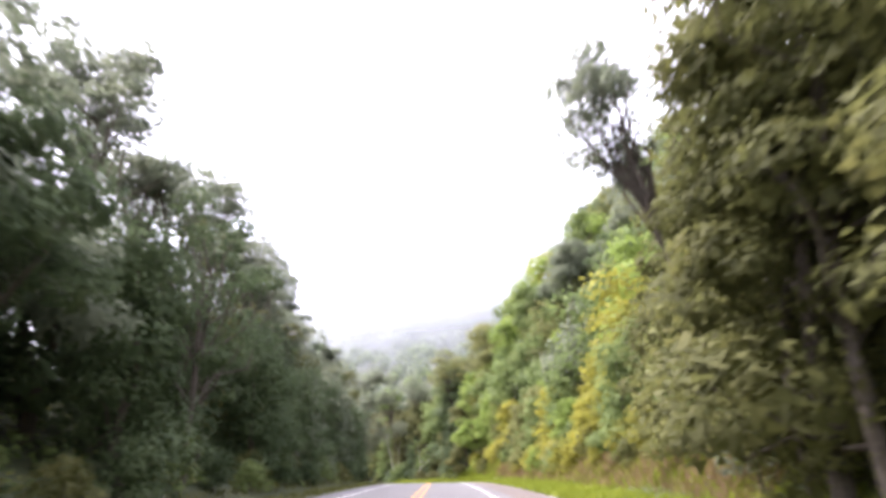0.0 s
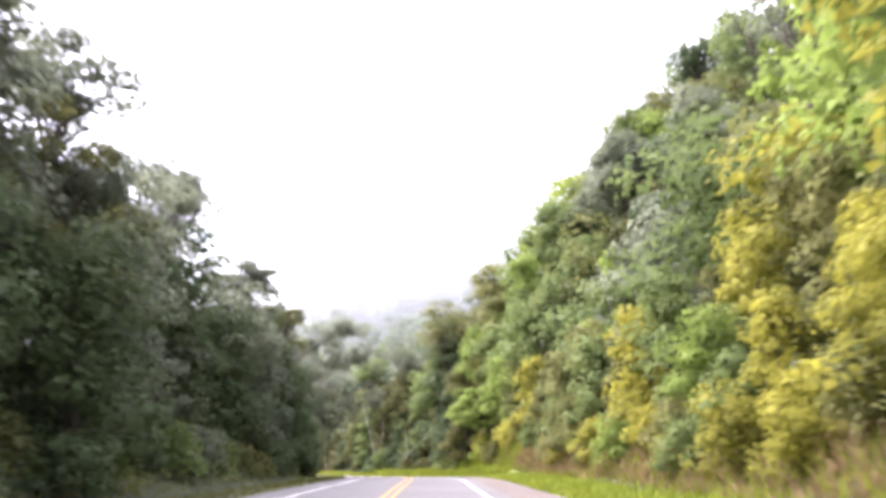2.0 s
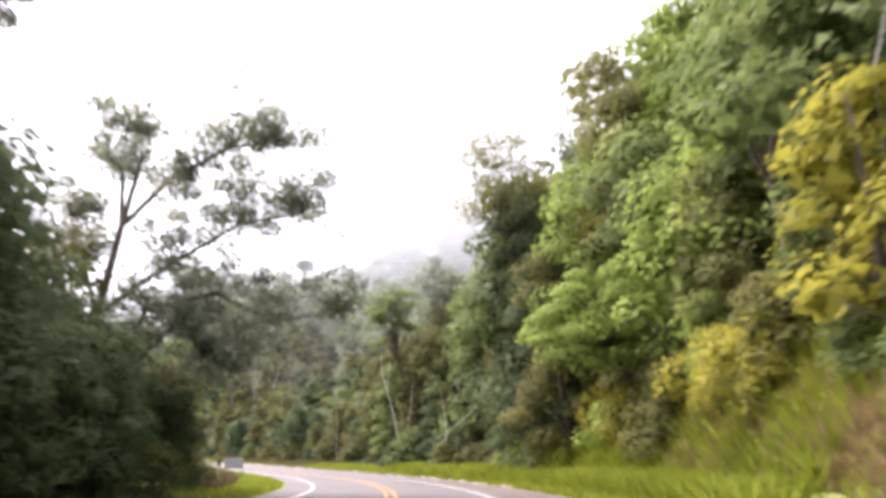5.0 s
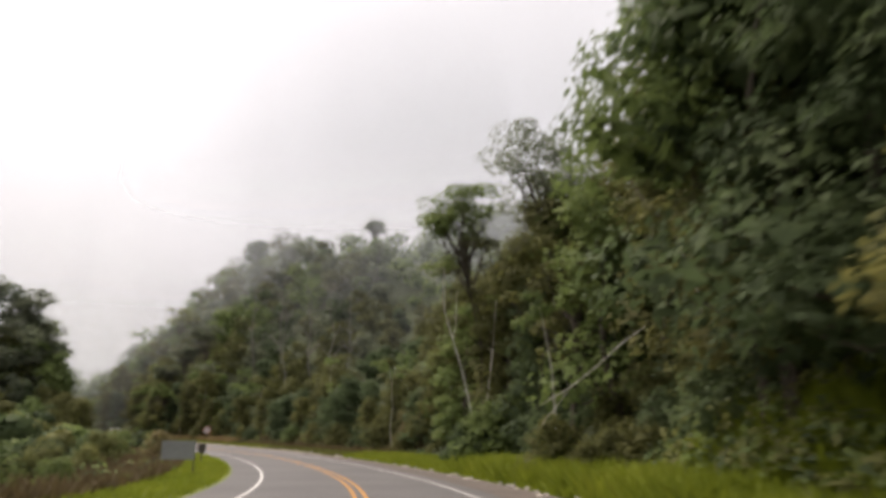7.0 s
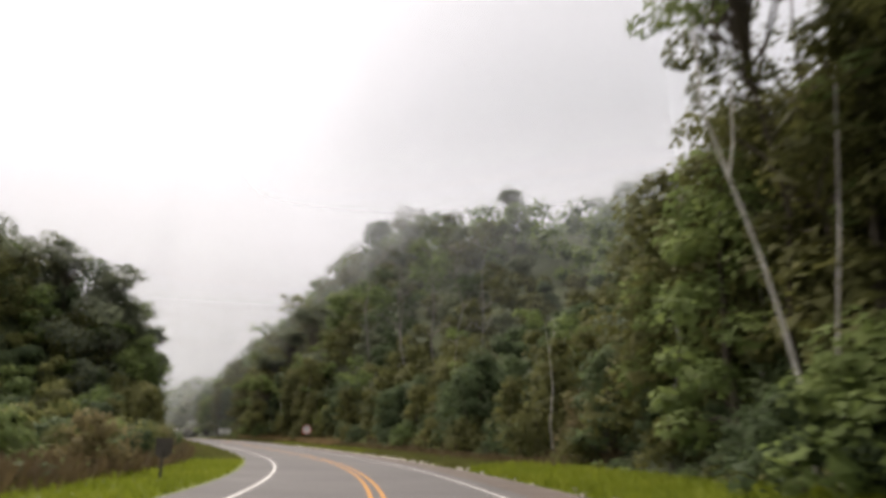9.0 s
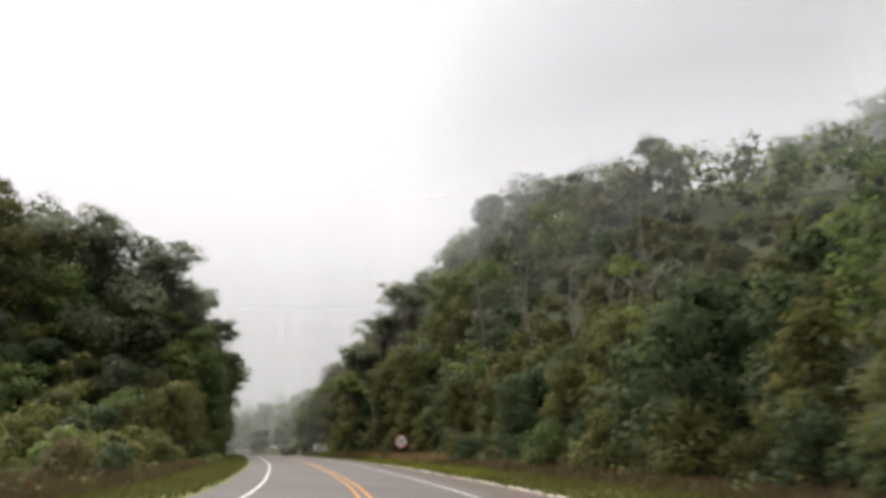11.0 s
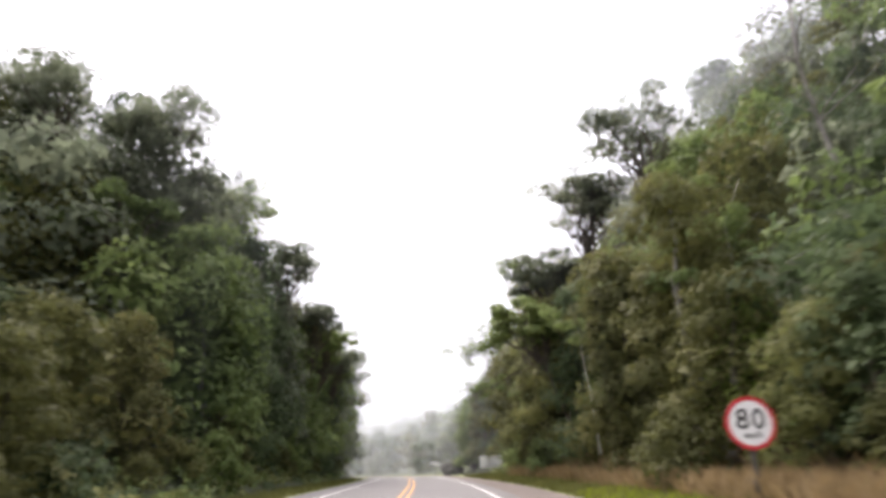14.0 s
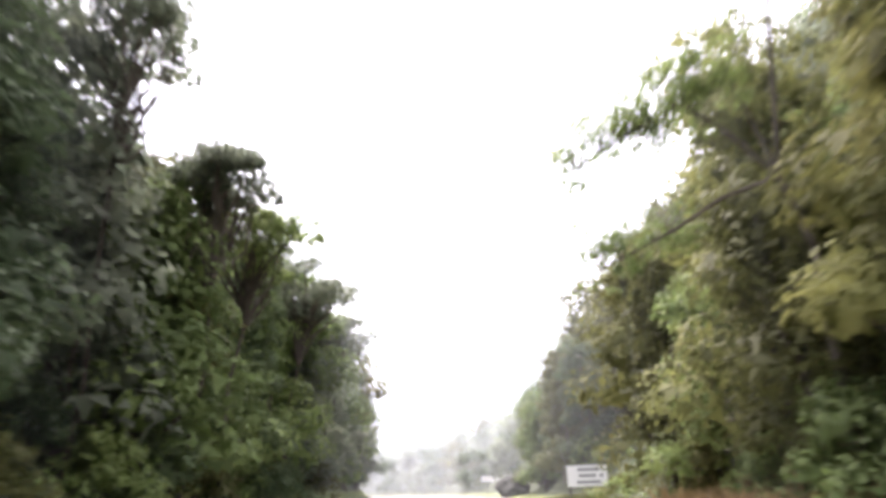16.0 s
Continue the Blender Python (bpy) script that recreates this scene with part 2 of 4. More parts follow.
def ground_z(t, d):
    """Height of the ground at station t and d metres to the right of the road's centre."""
    place, way = along(t)
    x, y = place.x + way.y * d, place.y - way.x * d
    z = place.z
    if d > 4.4:
        bank = 8.4 + 0.7 * rough(x, y, 14) + 1.6 * smooth(8, 9, t) * (1 - smooth(15, 16, t))
        rise = max(d - bank, 0.0)
        steep = (0.98 - 0.42 * smooth(8.8, 10.8, t) + 0.64 * smooth(14, 18.8, t)) * (1 - 0.72 * smooth(20.0, 23.5, t))
        high = steep * min(rise, 42) + (0.42 if t < 20 else 0.2) * max(rise - 42, 0)
        high += 0.8 * min(rise, 14) * smooth(5.6, 6.8, t) * (1 - smooth(8.2, 9.4, t))
        if t > 13.5 and high > 40:
            high += (40 + 0.12 * (high - 40) - high) * smooth(13.5, 15.5, t)
        z += 0.10 * min(max(d - 5.5, 0.0), 2.5) + high
        z += smooth(2, 14, rise) * (1.6 * rough(x, y, 16) + 5 * rough(x, y, 55, 3)) - 0.06 * smooth(4.4, 4.7, d)
    elif d < -4.4:
        away = -d - 4.4
        z -= 0.06 * smooth(0, 0.3, away)
        hill = smooth(14.9, 16.8, t) * (1 - smooth(24, 28, t))
        near = 1 - smooth(6.0, 8.0, t)
        z += hill * 0.9 * min(max(away - 3.0, 0), 27) + near * 0.42 * min(max(away - 3.0, 0), 20)
        z += (1 - hill) * (1 - near) * -0.02 * away + smooth(2, 8, away) * 0.8 * rough(x, y, 12)
        z -= 0.35 * max(away - 42, 0)
    return z


def spot(t, d, lift=0.0):
    place, way = along(t)
    return Vector((place.x + way.y * d, place.y - way.x * d, ground_z(t, d) + lift))


def heading(t):
    way = along(t)[1]
    return math.degrees(math.atan2(-way.x, way.y))


def mesh_of(name, verts, faces, *mats):
    me = bpy.data.meshes.new(name)
    me.from_pydata([tuple(v) for v in verts], [], faces)
    for m in mats:
        me.materials.append(m)
    me.update()
    return me


def ribbon(name, ts, offsets, mat, height=None, sides=0.0):
    """A strip that follows the road, between offsets from its centre."""
    verts, faces = [], []
    for t in ts:
        for d in offsets:
            place, way = along(t)
            z = place.z + height if height is not None else ground_z(t, d)
            verts.append((place.x + way.y * d, place.y - way.x * d, z))
    w = len(offsets)
    for i in range(len(ts) - 1):
        for j in range(w - 1):
            a = i * w + j
            faces.append((a, a + 1, a + w + 1, a + w))
    ob = new(name, mesh_of(name, verts, faces, mat))
    for poly in ob.data.polygons:
        poly.use_smooth = True
    return ob


def steps(a, b, n):
    return [a + (b - a) * i / (n - 1) for i in range(n)]


STATIONS = steps(-6, 30, 290)

# ---- ground, road and verges ----
ground = new("ground", mesh_of("ground", [(-2500, -2500, -30), (2500, -2500, -30), (2500, 2500, -30), (-2500, 2500, -30)], [(0, 1, 2, 3)], M_SOIL))
tagged(ground, "dark green forest floor reaching to the misty horizon", "ground", kind="structure")
right_side = ribbon("hillside", STATIONS, [4.3, 5, 6, 7.2, 8, 8.8, 10, 12, 15, 18, 22, 27, 33, 40, 50, 62, 78, 98, 125, 160, 210, 280], M_SOIL)
tagged(right_side, "steep earth slope under the forest beside the road", "hillside", kind="structure")
left_side = ribbon("lowland", STATIONS, [-95, -80, -68, -58, -46, -38, -31, -25, -20, -16.5, -14, -12, -10.4, -9.2, -8, -6.6, -5.4, -4.3], M_SOIL)
tagged(left_side, "dark wooded ground on the valley side of the road", "ground", kind="structure")
road = ribbon("road", STATIONS, [-4.7, -3.4, -1.7, 0, 1.7, 3.4, 4.7], M_ASPHALT, 0.0)
tagged(road, "worn grey asphalt two-lane road curving through forest", "road", kind="structure")
verge_r = ribbon("verge", STATIONS, [5.4, 6.0, 6.8, 7.6, 8.3], M_TURF)
verge_r.location.z = 0.03
tagged(verge_r, "mown bright green grass verge beside the road", "verge", kind="structure")
# left verge: shade under the trees is coloured in up to station 7
for ts, mat, words in (([t for t in STATIONS if t < 7.05], M_SHADED_TURF, "grass verge coloured dark for the shade under the trees"), ([t for t in STATIONS if t > 6.9], M_TURF, "green grass verge with a dry back edge")):
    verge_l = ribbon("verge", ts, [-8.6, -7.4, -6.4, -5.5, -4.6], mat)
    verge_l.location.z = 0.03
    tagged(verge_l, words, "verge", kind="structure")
shoulder = ribbon("shoulder", STATIONS, [4.05, 4.7, 5.2, 5.75], M_SHOULDER, 0.012)
tagged(shoulder, "reddish dirt shoulder beside the asphalt", "shoulder", kind="structure")
for d in (-3.3, 3.3):
    tagged(ribbon("edge_line", STATIONS, [d - 0.048, d + 0.048], M_WHITE_LINE, 0.006), "worn solid white edge line painted on asphalt", "road marking", kind="structure")
for d in (-0.16, 0.16):
    tagged(ribbon("centre_line", STATIONS, [d - 0.055, d + 0.055], M_YELLOW_LINE, 0.006), "solid orange-yellow centre line painted on asphalt", "road marking", kind="structure")


# ---- plants ----
def unit(a):
    return a / np.maximum(np.linalg.norm(a, axis=-1, keepdims=True), 1e-9)


SHADING = {}


def shade(me, normals):
    """Gives the leaves of a mesh their normals; a zero leaves the face's own."""
    leafy = bool(np.abs(normals).sum() > 0)
    me.polygons.foreach_set("use_smooth", [leafy] * len(me.polygons))
    if leafy:
        me.normals_split_custom_set_from_vertices(normals.tolist())
    SHADING[me.name] = normals


class Shape:
    """Collects faces of one mesh, each with a material slot."""

    def __init__(self):
        self.v, self.f, self.m, self.n, self.count = [], [], [], [], 0

    def add(self, verts, faces, slot=0, normals=None):
        self.v.append(np.asarray(verts, float))
        self.n.append(np.zeros((len(verts), 3)) if normals is None else normals)
        self.f += [tuple(i + self.count for i in f) for f in faces]
        self.m += [slot] * len(faces)
        self.count += len(verts)

    def leaves(self, rng, middle, radii, count, size, slot=0, low=-0.45, droop=0.25, slim=0.75):
        u = unit(rng.normal(size=(count * 2, 3)))
        u = u[u[:, 2] > low][:count]
        n = len(u)
        p = middle + u * radii * (0.74 + 0.36 * rng.random((n, 1)) ** 0.7)
        normal = unit(u * 0.7 + np.array([0, 0, 0.55]) + rng.normal(size=(n, 3)) * 0.34)
        # a leaf shades with the bough that it belongs to
        soft = unit(u * 0.75 + np.array([0, 0, 0.30]) + normal * 0.35)
        t = rng.normal(size=(n, 3)) + np.array([0, 0, -droop])
        t = unit(t - normal * (t * normal).sum(-1, keepdims=True))
        b = np.cross(normal, t)
        length = size * (0.6 + 0.8 * rng.random((n, 1)))
        wide = length * slim * (0.8 + 0.4 * rng.random((n, 1)))
        if slim > 0.6:
            tris = np.stack([p + b * wide / 2 - t * length * 0.45, p - b * wide / 2 - t * length * 0.45, p + t * length * 0.55 - normal * length * 0.1], 1).reshape(-1, 3)
            self.add(tris, [(3 * i, 3 * i + 1, 3 * i + 2) for i in range(n)], slot, np.repeat(soft, 3, 0))
            return
        quads = np.stack([p - t * length / 2, p + b * wide / 2 - t * length * 0.05, p + t * length / 2 - normal * length * 0.12, p - b * wide / 2 - t * length * 0.05], 1).reshape(-1, 3)
        self.add(quads, [(4 * i, 4 * i + 1, 4 * i + 2, 4 * i + 3) for i in range(n)], slot, np.repeat(soft, 4, 0))

    def tube(self, points, radii, sides=6, slot=0):
        pts = [Vector(p) for p in points]
        ring, faces = [], []
        for i, p in enumerate(pts):
            way = (pts[min(i + 1, len(pts) - 1)] - pts[max(i - 1, 0)]).normalized()
            side = way.orthogonal().normalized() if i == 0 else (side - way * side.dot(way)).normalized()
            other = way.cross(side)
            for k in range(sides):
                a = 2 * math.pi * k / sides
                ring.append(p + (side * math.cos(a) + other * math.sin(a)) * radii[i])
        for i in range(len(pts) - 1):
            for k in range(sides):
                a, b = i * sides + k, i * sides + (k + 1) % sides
                faces.append((a, b, b + sides, a + sides))
        faces.append(tuple(range((len(pts) - 1) * sides, len(pts) * sides)))
        self.add([v[:] for v in ring], faces, slot)

    def mesh(self, name, *mats):
        me = bpy.data.meshes.new(name)
        me.from_pydata(np.concatenate(self.v).tolist(), [], self.f)
        for m in mats:
            me.materials.append(m)
        if len(mats) > 1:
            me.polygons.foreach_set("material_index", self.m)
        me.update()
        shade(me, np.concatenate(self.n))
        return me


def part(name, mesh, parent, label=""):
    ob = new(name, mesh)
    ob.parent = parent
    if label:
        ob["label"] = label
    return ob


def bent(rng, a, b, n=5, sway=0.08):
    a, b = np.array(a, float), np.array(b, float)
    far = np.linalg.norm(b - a)
    return [a + (b - a) * i / (n - 1) + rng.normal(size=3) * far * sway * (0 < i < n - 1) for i in range(n)]


def grow(style, seed, coarse=False):
    """A plant's trunk and crown, as two meshes; coarse ones, for the rear rows, have fewer and larger leaves. Styles: edge (leafy to the ground), wood (closed crown), tall (flat spreading crown on
    bare limbs), open (thin crown), shrub, far."""
    rng = np.random.default_rng(seed)
    wood, crown = Shape(), Shape()
    clumps = []
    if style in ("edge", "big", "small"):
        number, leaf_count, leaf = {"edge": (17, 295, 0.178), "big": (21, 330, 0.178), "small": (14, 235, 0.215)}[style]
        high, wide = (11.5, 3.1) if style == "big" else (8.0, 2.5)
        for i in range(number):
            u = (i + 0.5) / number
            a = i * 2.4 + rng.normal() * 0.4
            r = wide * (0.8 - 0.5 * u) * (0.5 + 0.65 * rng.random())
            clumps.append((np.array([math.cos(a) * r, math.sin(a) * r, high * (0.08 + 0.87 * u)]), np.array([1.4, 1.4, 0.95]) * (0.7 + 0.55 * rng.random()), leaf_count, leaf))
        limbs, trunk_r = 6, 0.18
    elif style == "wood":
        high, wide = 10.0, 3.3
        for i in range(13):
            a, u = i * 2.4, (i + 0.5) / 13
            r = wide * math.sqrt(1 - u * 0.85) * (0.35 + 0.6 * rng.random())
            clumps.append((np.array([math.cos(a) * r, math.sin(a) * r, high * (0.45 + 0.5 * u)]), np.array([1.6, 1.6, 1.05]) * (0.75 + 0.45 * rng.random()), 460, 0.21))
        limbs, trunk_r = 8, 0.2
    elif style == "tall":
        high, wide = 13.0, 3.8
        for i in range(18):
            a, u = i * 2.4 + rng.normal() * 0.3, (i + 0.5) / 18
            r = wide * (0.2 + 0.8 * math.sqrt(u)) * (0.55 + 0.45 * rng.random())
            clumps.append((np.array([math.cos(a) * r, math.sin(a) * r, high * (0.98 - 0.30 * u * rng.random() - 0.04 * rng.random())]), np.array([1.05, 1.05, 0.55]) * (0.55 + 0.7 * rng.random()), 240, 0.18))
        limbs, trunk_r = 16, 0.17
    elif style == "open":
        high, wide = 11.0, 3.2
        for i in range(20):
            a, u = i * 2.4, (i + 0.5) / 20
            r = wide * (0.5 + 0.6 * math.sin(u * 3)) * (0.4 + 0.6 * rng.random())
            clumps.append((np.array([math.cos(a) * r, math.sin(a) * r, high * (0.35 + 0.65 * u)]), np.array([0.95, 0.95, 0.6]) * (0.6 + 0.6 * rng.random()), 210, 0.18))
        limbs, trunk_r = 18, 0.15
    else:
        high, wide = 2.4, 1.3
        for i in range(9):
            a, u = i * 2.4, (i + 0.5) / 9
            r = wide * (1 - 0.6 * u) * (0.4 + 0.6 * rng.random())
            clumps.append((np.array([math.cos(a) * r, math.sin(a) * r, high * (0.12 + 0.7 * u)]), np.array([0.75, 0.75, 0.6]) * (0.7 + 0.5 * rng.random()), 135, 0.14))
        limbs, trunk_r = 4, 0.05
    top = high * (0.9 if style != "shrub" else 0.6)
    spine = bent(rng, (0, 0, -0.6), (rng.normal() * 0.35, rng.normal() * 0.35, top), 7, 0.018)
    wood.tube(spine, [trunk_r * (1.25 - 1.0 * i / 6) for i in range(7)], 7)
    for c, r, n, s in clumps[:limbs] if style in ("edge", "shrub", "big", "small") else clumps[-limbs:]:
        k = min(max(int(6 * (c[2] * 0.72) / top), 1), 5)
        wood.tube(bent(rng, spine[k], c - [0, 0, r[2] * 0.3], 4, 0.07), [trunk_r * 0.42, trunk_r * 0.33, trunk_r * 0.22, trunk_r * 0.1], 5)
    for c, r, n, s in clumps:
        if coarse:
            n, s = int(n * 0.40), s * 1.42
        if style not in ("open", "tall"):
            crown.leaves(rng, c, r * 0.7, max(n // 6, 20), s * 2.3, 0, -0.9)
        crown.leaves(rng, c, r, n, s)
    return wood.mesh("trunk", M_BARK), crown.mesh("crown", LEAF["green"])


STOCK = {}
for style, seeds in (("edge", (1, 2, 3)), ("big", (21, 22)), ("small", (23, 24, 25)), ("wood", (4, 5, 6)), ("tall", (7, 8, 9)), ("open", (10, 11)), ("shrub", (12, 13, 14))):
    STOCK[style] = [grow(style, s) for s in seeds]
    STOCK[style + " behind"] = [grow(style, s, True) for s in seeds]

WORDS = {"big": ("tree", "large leafy forest-edge tree hanging towards the road"), "small": ("tree", "young leafy tree on the bank"), "edge": ("tree", "leafy forest-edge tree with foliage down to the ground"), "wood": ("tree", "dense rounded rainforest tree on a slope"),
         "tall": ("tree", "tall forest tree with a flat spreading crown"), "open": ("tree", "thin-crowned forest tree with bare limbs showing"),
         "shrub": ("shrub", "low bushy shrub at the forest's foot")}
HUES = {"dark": "dark green", "green": "green", "bright": "bright green", "yellow": "yellow-green", "olive": "olive green", "grey": "grey-green", "russet": "russet brown", "moss": "brownish olive green"}


REAR = []


def join_rear():
    """The rear rows of the forest edge, beyond counting, as one mesh."""
    hues = list(LEAF)
    mats = [M_BARK] + [LEAF[h] for h in hues]
    verts, loops, slots, normals, count = [], [], [], [], 0
    cache = {}
    for meshes, matrix, hue in REAR:
        for me, slot in zip(meshes, (0, 1 + hues.index(hue))):
            if me.name not in cache:
                v = np.empty(len(me.vertices) * 3)
                me.vertices.foreach_get("co", v)
                m = np.empty(len(me.polygons), int)
                me.polygons.foreach_get("material_index", m)
                cache[me.name] = (v.reshape(-1, 3), [tuple(p.vertices) for p in me.polygons], m)
            v, polys, m = cache[me.name]
            a = np.array(matrix)
            verts.append(v @ a[:3, :3].T + a[:3, 3])
            normals.append(unit(SHADING[me.name] @ np.linalg.inv(a[:3, :3])))
            loops += [tuple(i + count for i in p) for p in polys]
            slots.append(m + slot)
            count += len(v)
    me = bpy.data.meshes.new("forest_edge")
    me.from_pydata(np.concatenate(verts).tolist(), [], loops)
    for m in mats:
        me.materials.append(m)
    me.polygons.foreach_set("material_index", np.concatenate(slots))
    me.update()
    shade(me, np.concatenate(normals))
    tagged(new("forest_edge", me), "rear rows of leafy trees along the forest's edge", "forest", kind="stuff")


def plant(rng, style, where, size, hue, turn=None, lean=(0, 0), pale=False, tallness=1.0, group="forest trees", behind=False):
    wood_mesh, crown_mesh = STOCK[style + " behind" if behind else style][int(rng.integers(len(STOCK[style])))]
    name, words = WORDS[style]
    if behind:
        REAR.append(((wood_mesh, crown_mesh), pose(where[0], where[1], where[2], lean[0], lean[1], rng.random() * 360) @ Matrix.Diagonal((size, size, size * tallness, 1)), hue))
        return
    root = new(name)
    root.empty_display_size = 0.3
    turn = rng.random() * 360 if turn is None else turn
    root.matrix_world = pose(where[0], where[1], where[2], lean[0], lean[1], turn) @ Matrix.Diagonal((size, size, size * tallness, 1))
    trunk = part("trunk", wood_mesh, root, "greyish lichened trunk" if pale else "")
    crown = part("crown", crown_mesh, root)
    if pale:
        trunk.material_slots[0].link, trunk.material_slots[0].material = "OBJECT", M_GREY_BARK
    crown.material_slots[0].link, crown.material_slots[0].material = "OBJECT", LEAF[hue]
    tagged(root, HUES[hue] + " " + words, name, group if name == "tree" else "roadside shrubs")
    return root


def pick(rng, table):
    names, weights = zip(*table.items())
    w = np.array(weights, float)
    return names[int(rng.choice(len(names), p=w / w.sum()))]


CLEAR = [(-108.1, 244.1, 4.6), (-105.5, 241.5, 4.2), (-102.5, 238.8, 3.8), (-99.6, 236.4, 2.8), (-63.8, 205.1, 2.4), (-24.2, 134.1, 2.2), (-30.8, 147.6, 1.6), (-17.6, 102.6, 2.5)]


def scatter(rng, t0, t1, d0, d1, gap, tries):
    """Places at least gap metres apart, between stations and offsets."""
    done, cells = [], {}
    for _ in range(tries):
        t, d = rng.uniform(t0, t1), rng.uniform(d0, d1)
        p = spot(t, d)
        if any((p.x - x) ** 2 + (p.y - y) ** 2 < r * r for x, y, r in CLEAR):
            continue
        key = (int(p.x // gap), int(p.y // gap))
        near = [q for i in (-1, 0, 1) for j in (-1, 0, 1) for q in cells.get((key[0] + i, key[1] + j), ())]
        if all((p - q).length_squared > gap * gap for q in near):
            cells.setdefault(key, []).append(p)
            done.append((t, d, p))
    return done


SUNNY = {"green": 2, "bright": 1.2, "yellow": 6, "olive": 4}
UPPER = {"green": 5, "grey": 3, "dark": 1, "bright": 0.5, "olive": 2}
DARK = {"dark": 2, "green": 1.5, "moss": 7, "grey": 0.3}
MIXED = {"dark": 2.2, "green": 5, "bright": 1.6, "olive": 2.5, "grey": 1.5, "yellow": 0.4}
FRESH = {"green": 4, "bright": 4, "yellow": 1, "olive": 1.5}
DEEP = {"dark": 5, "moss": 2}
# weighted to dark leaves, so the wood's shade sits in their colour
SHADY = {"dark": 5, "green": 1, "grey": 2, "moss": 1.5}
MASS = ("green", "dark", "olive", "bright", "grey", "yellow", "moss")

rng = np.random.default_rng(20)


def edge_row(t0, t1, d0, d1, gap, tries, styles, sizes, hues, pale=0.2):
    for t, d, p in scatter(rng, t0, t1, d0, d1, gap, tries):
        plant(rng, pick(rng, styles), p, rng.uniform(*sizes), pick(rng, hues), lean=(rng.normal() * 4, rng.normal() * 4), pale=rng.random() < pale, behind=abs(d) > 10.3)


# forest edge at the slope's foot, stretch by stretch
edge_row(-0.9, 1.25, 8.9, 13, 3.0, 200, {"big": 4, "wood": 1, "open": 1}, (0.85, 1.15), {"dark": 1, "moss": 5})
edge_row(1.3, 2.0, 9.6, 14, 3.2, 90, {"small": 4, "edge": 1}, (0.5, 0.75), {"moss": 4, "olive": 3, "yellow": 1})
edge_row(1.9, 2.8, 10.0, 15, 3.4, 100, {"small": 4, "edge": 1}, (0.42, 0.75), {"olive": 4, "moss": 2, "green": 2, "yellow": 1}, 0.3)
edge_row(2.8, 4.5, 10.0, 15, 3.4, 200, {"small": 4, "edge": 1}, (0.42, 0.75), SUNNY, 0.3)
edge_row(4.5, 6.3, 10.0, 15, 3.4, 200, {"small": 4, "edge": 1}, (0.45, 0.8), {"green": 4, "bright": 2, "olive": 3, "yellow": 1}, 0.3)
edge_row(6.3, 7.4, 10.6, 14.5, 3.3, 150, {"edge": 3, "big": 2, "wood": 1}, (0.85, 1.1), FRESH)
edge_row(7.5, 8.3, 8.8, 13, 3.3, 100, {"edge": 3, "big": 2, "wood": 1}, (0.85, 1.1), DEEP)
edge_row(8.3, 11.0, 11.2, 15, 3.4, 250, {"big": 4, "wood": 1.5, "open": 1}, (0.85, 1.15), DARK, 0.4)
edge_row(11.0, 15.2, 11.0, 14.5, 3.4, 300, {"small": 5, "edge": 1}, (0.5, 0.8), {"dark": 3, "green": 0.5, "moss": 7, "russet": 0.4}, 0.3)
edge_row(15.2, 20.5, 8.6, 13, 3.8, 400, {"edge": 4, "big": 2, "wood": 1}, (0.75, 1.05), {"dark": 2, "green": 1.5, "moss": 6}, 0.3)
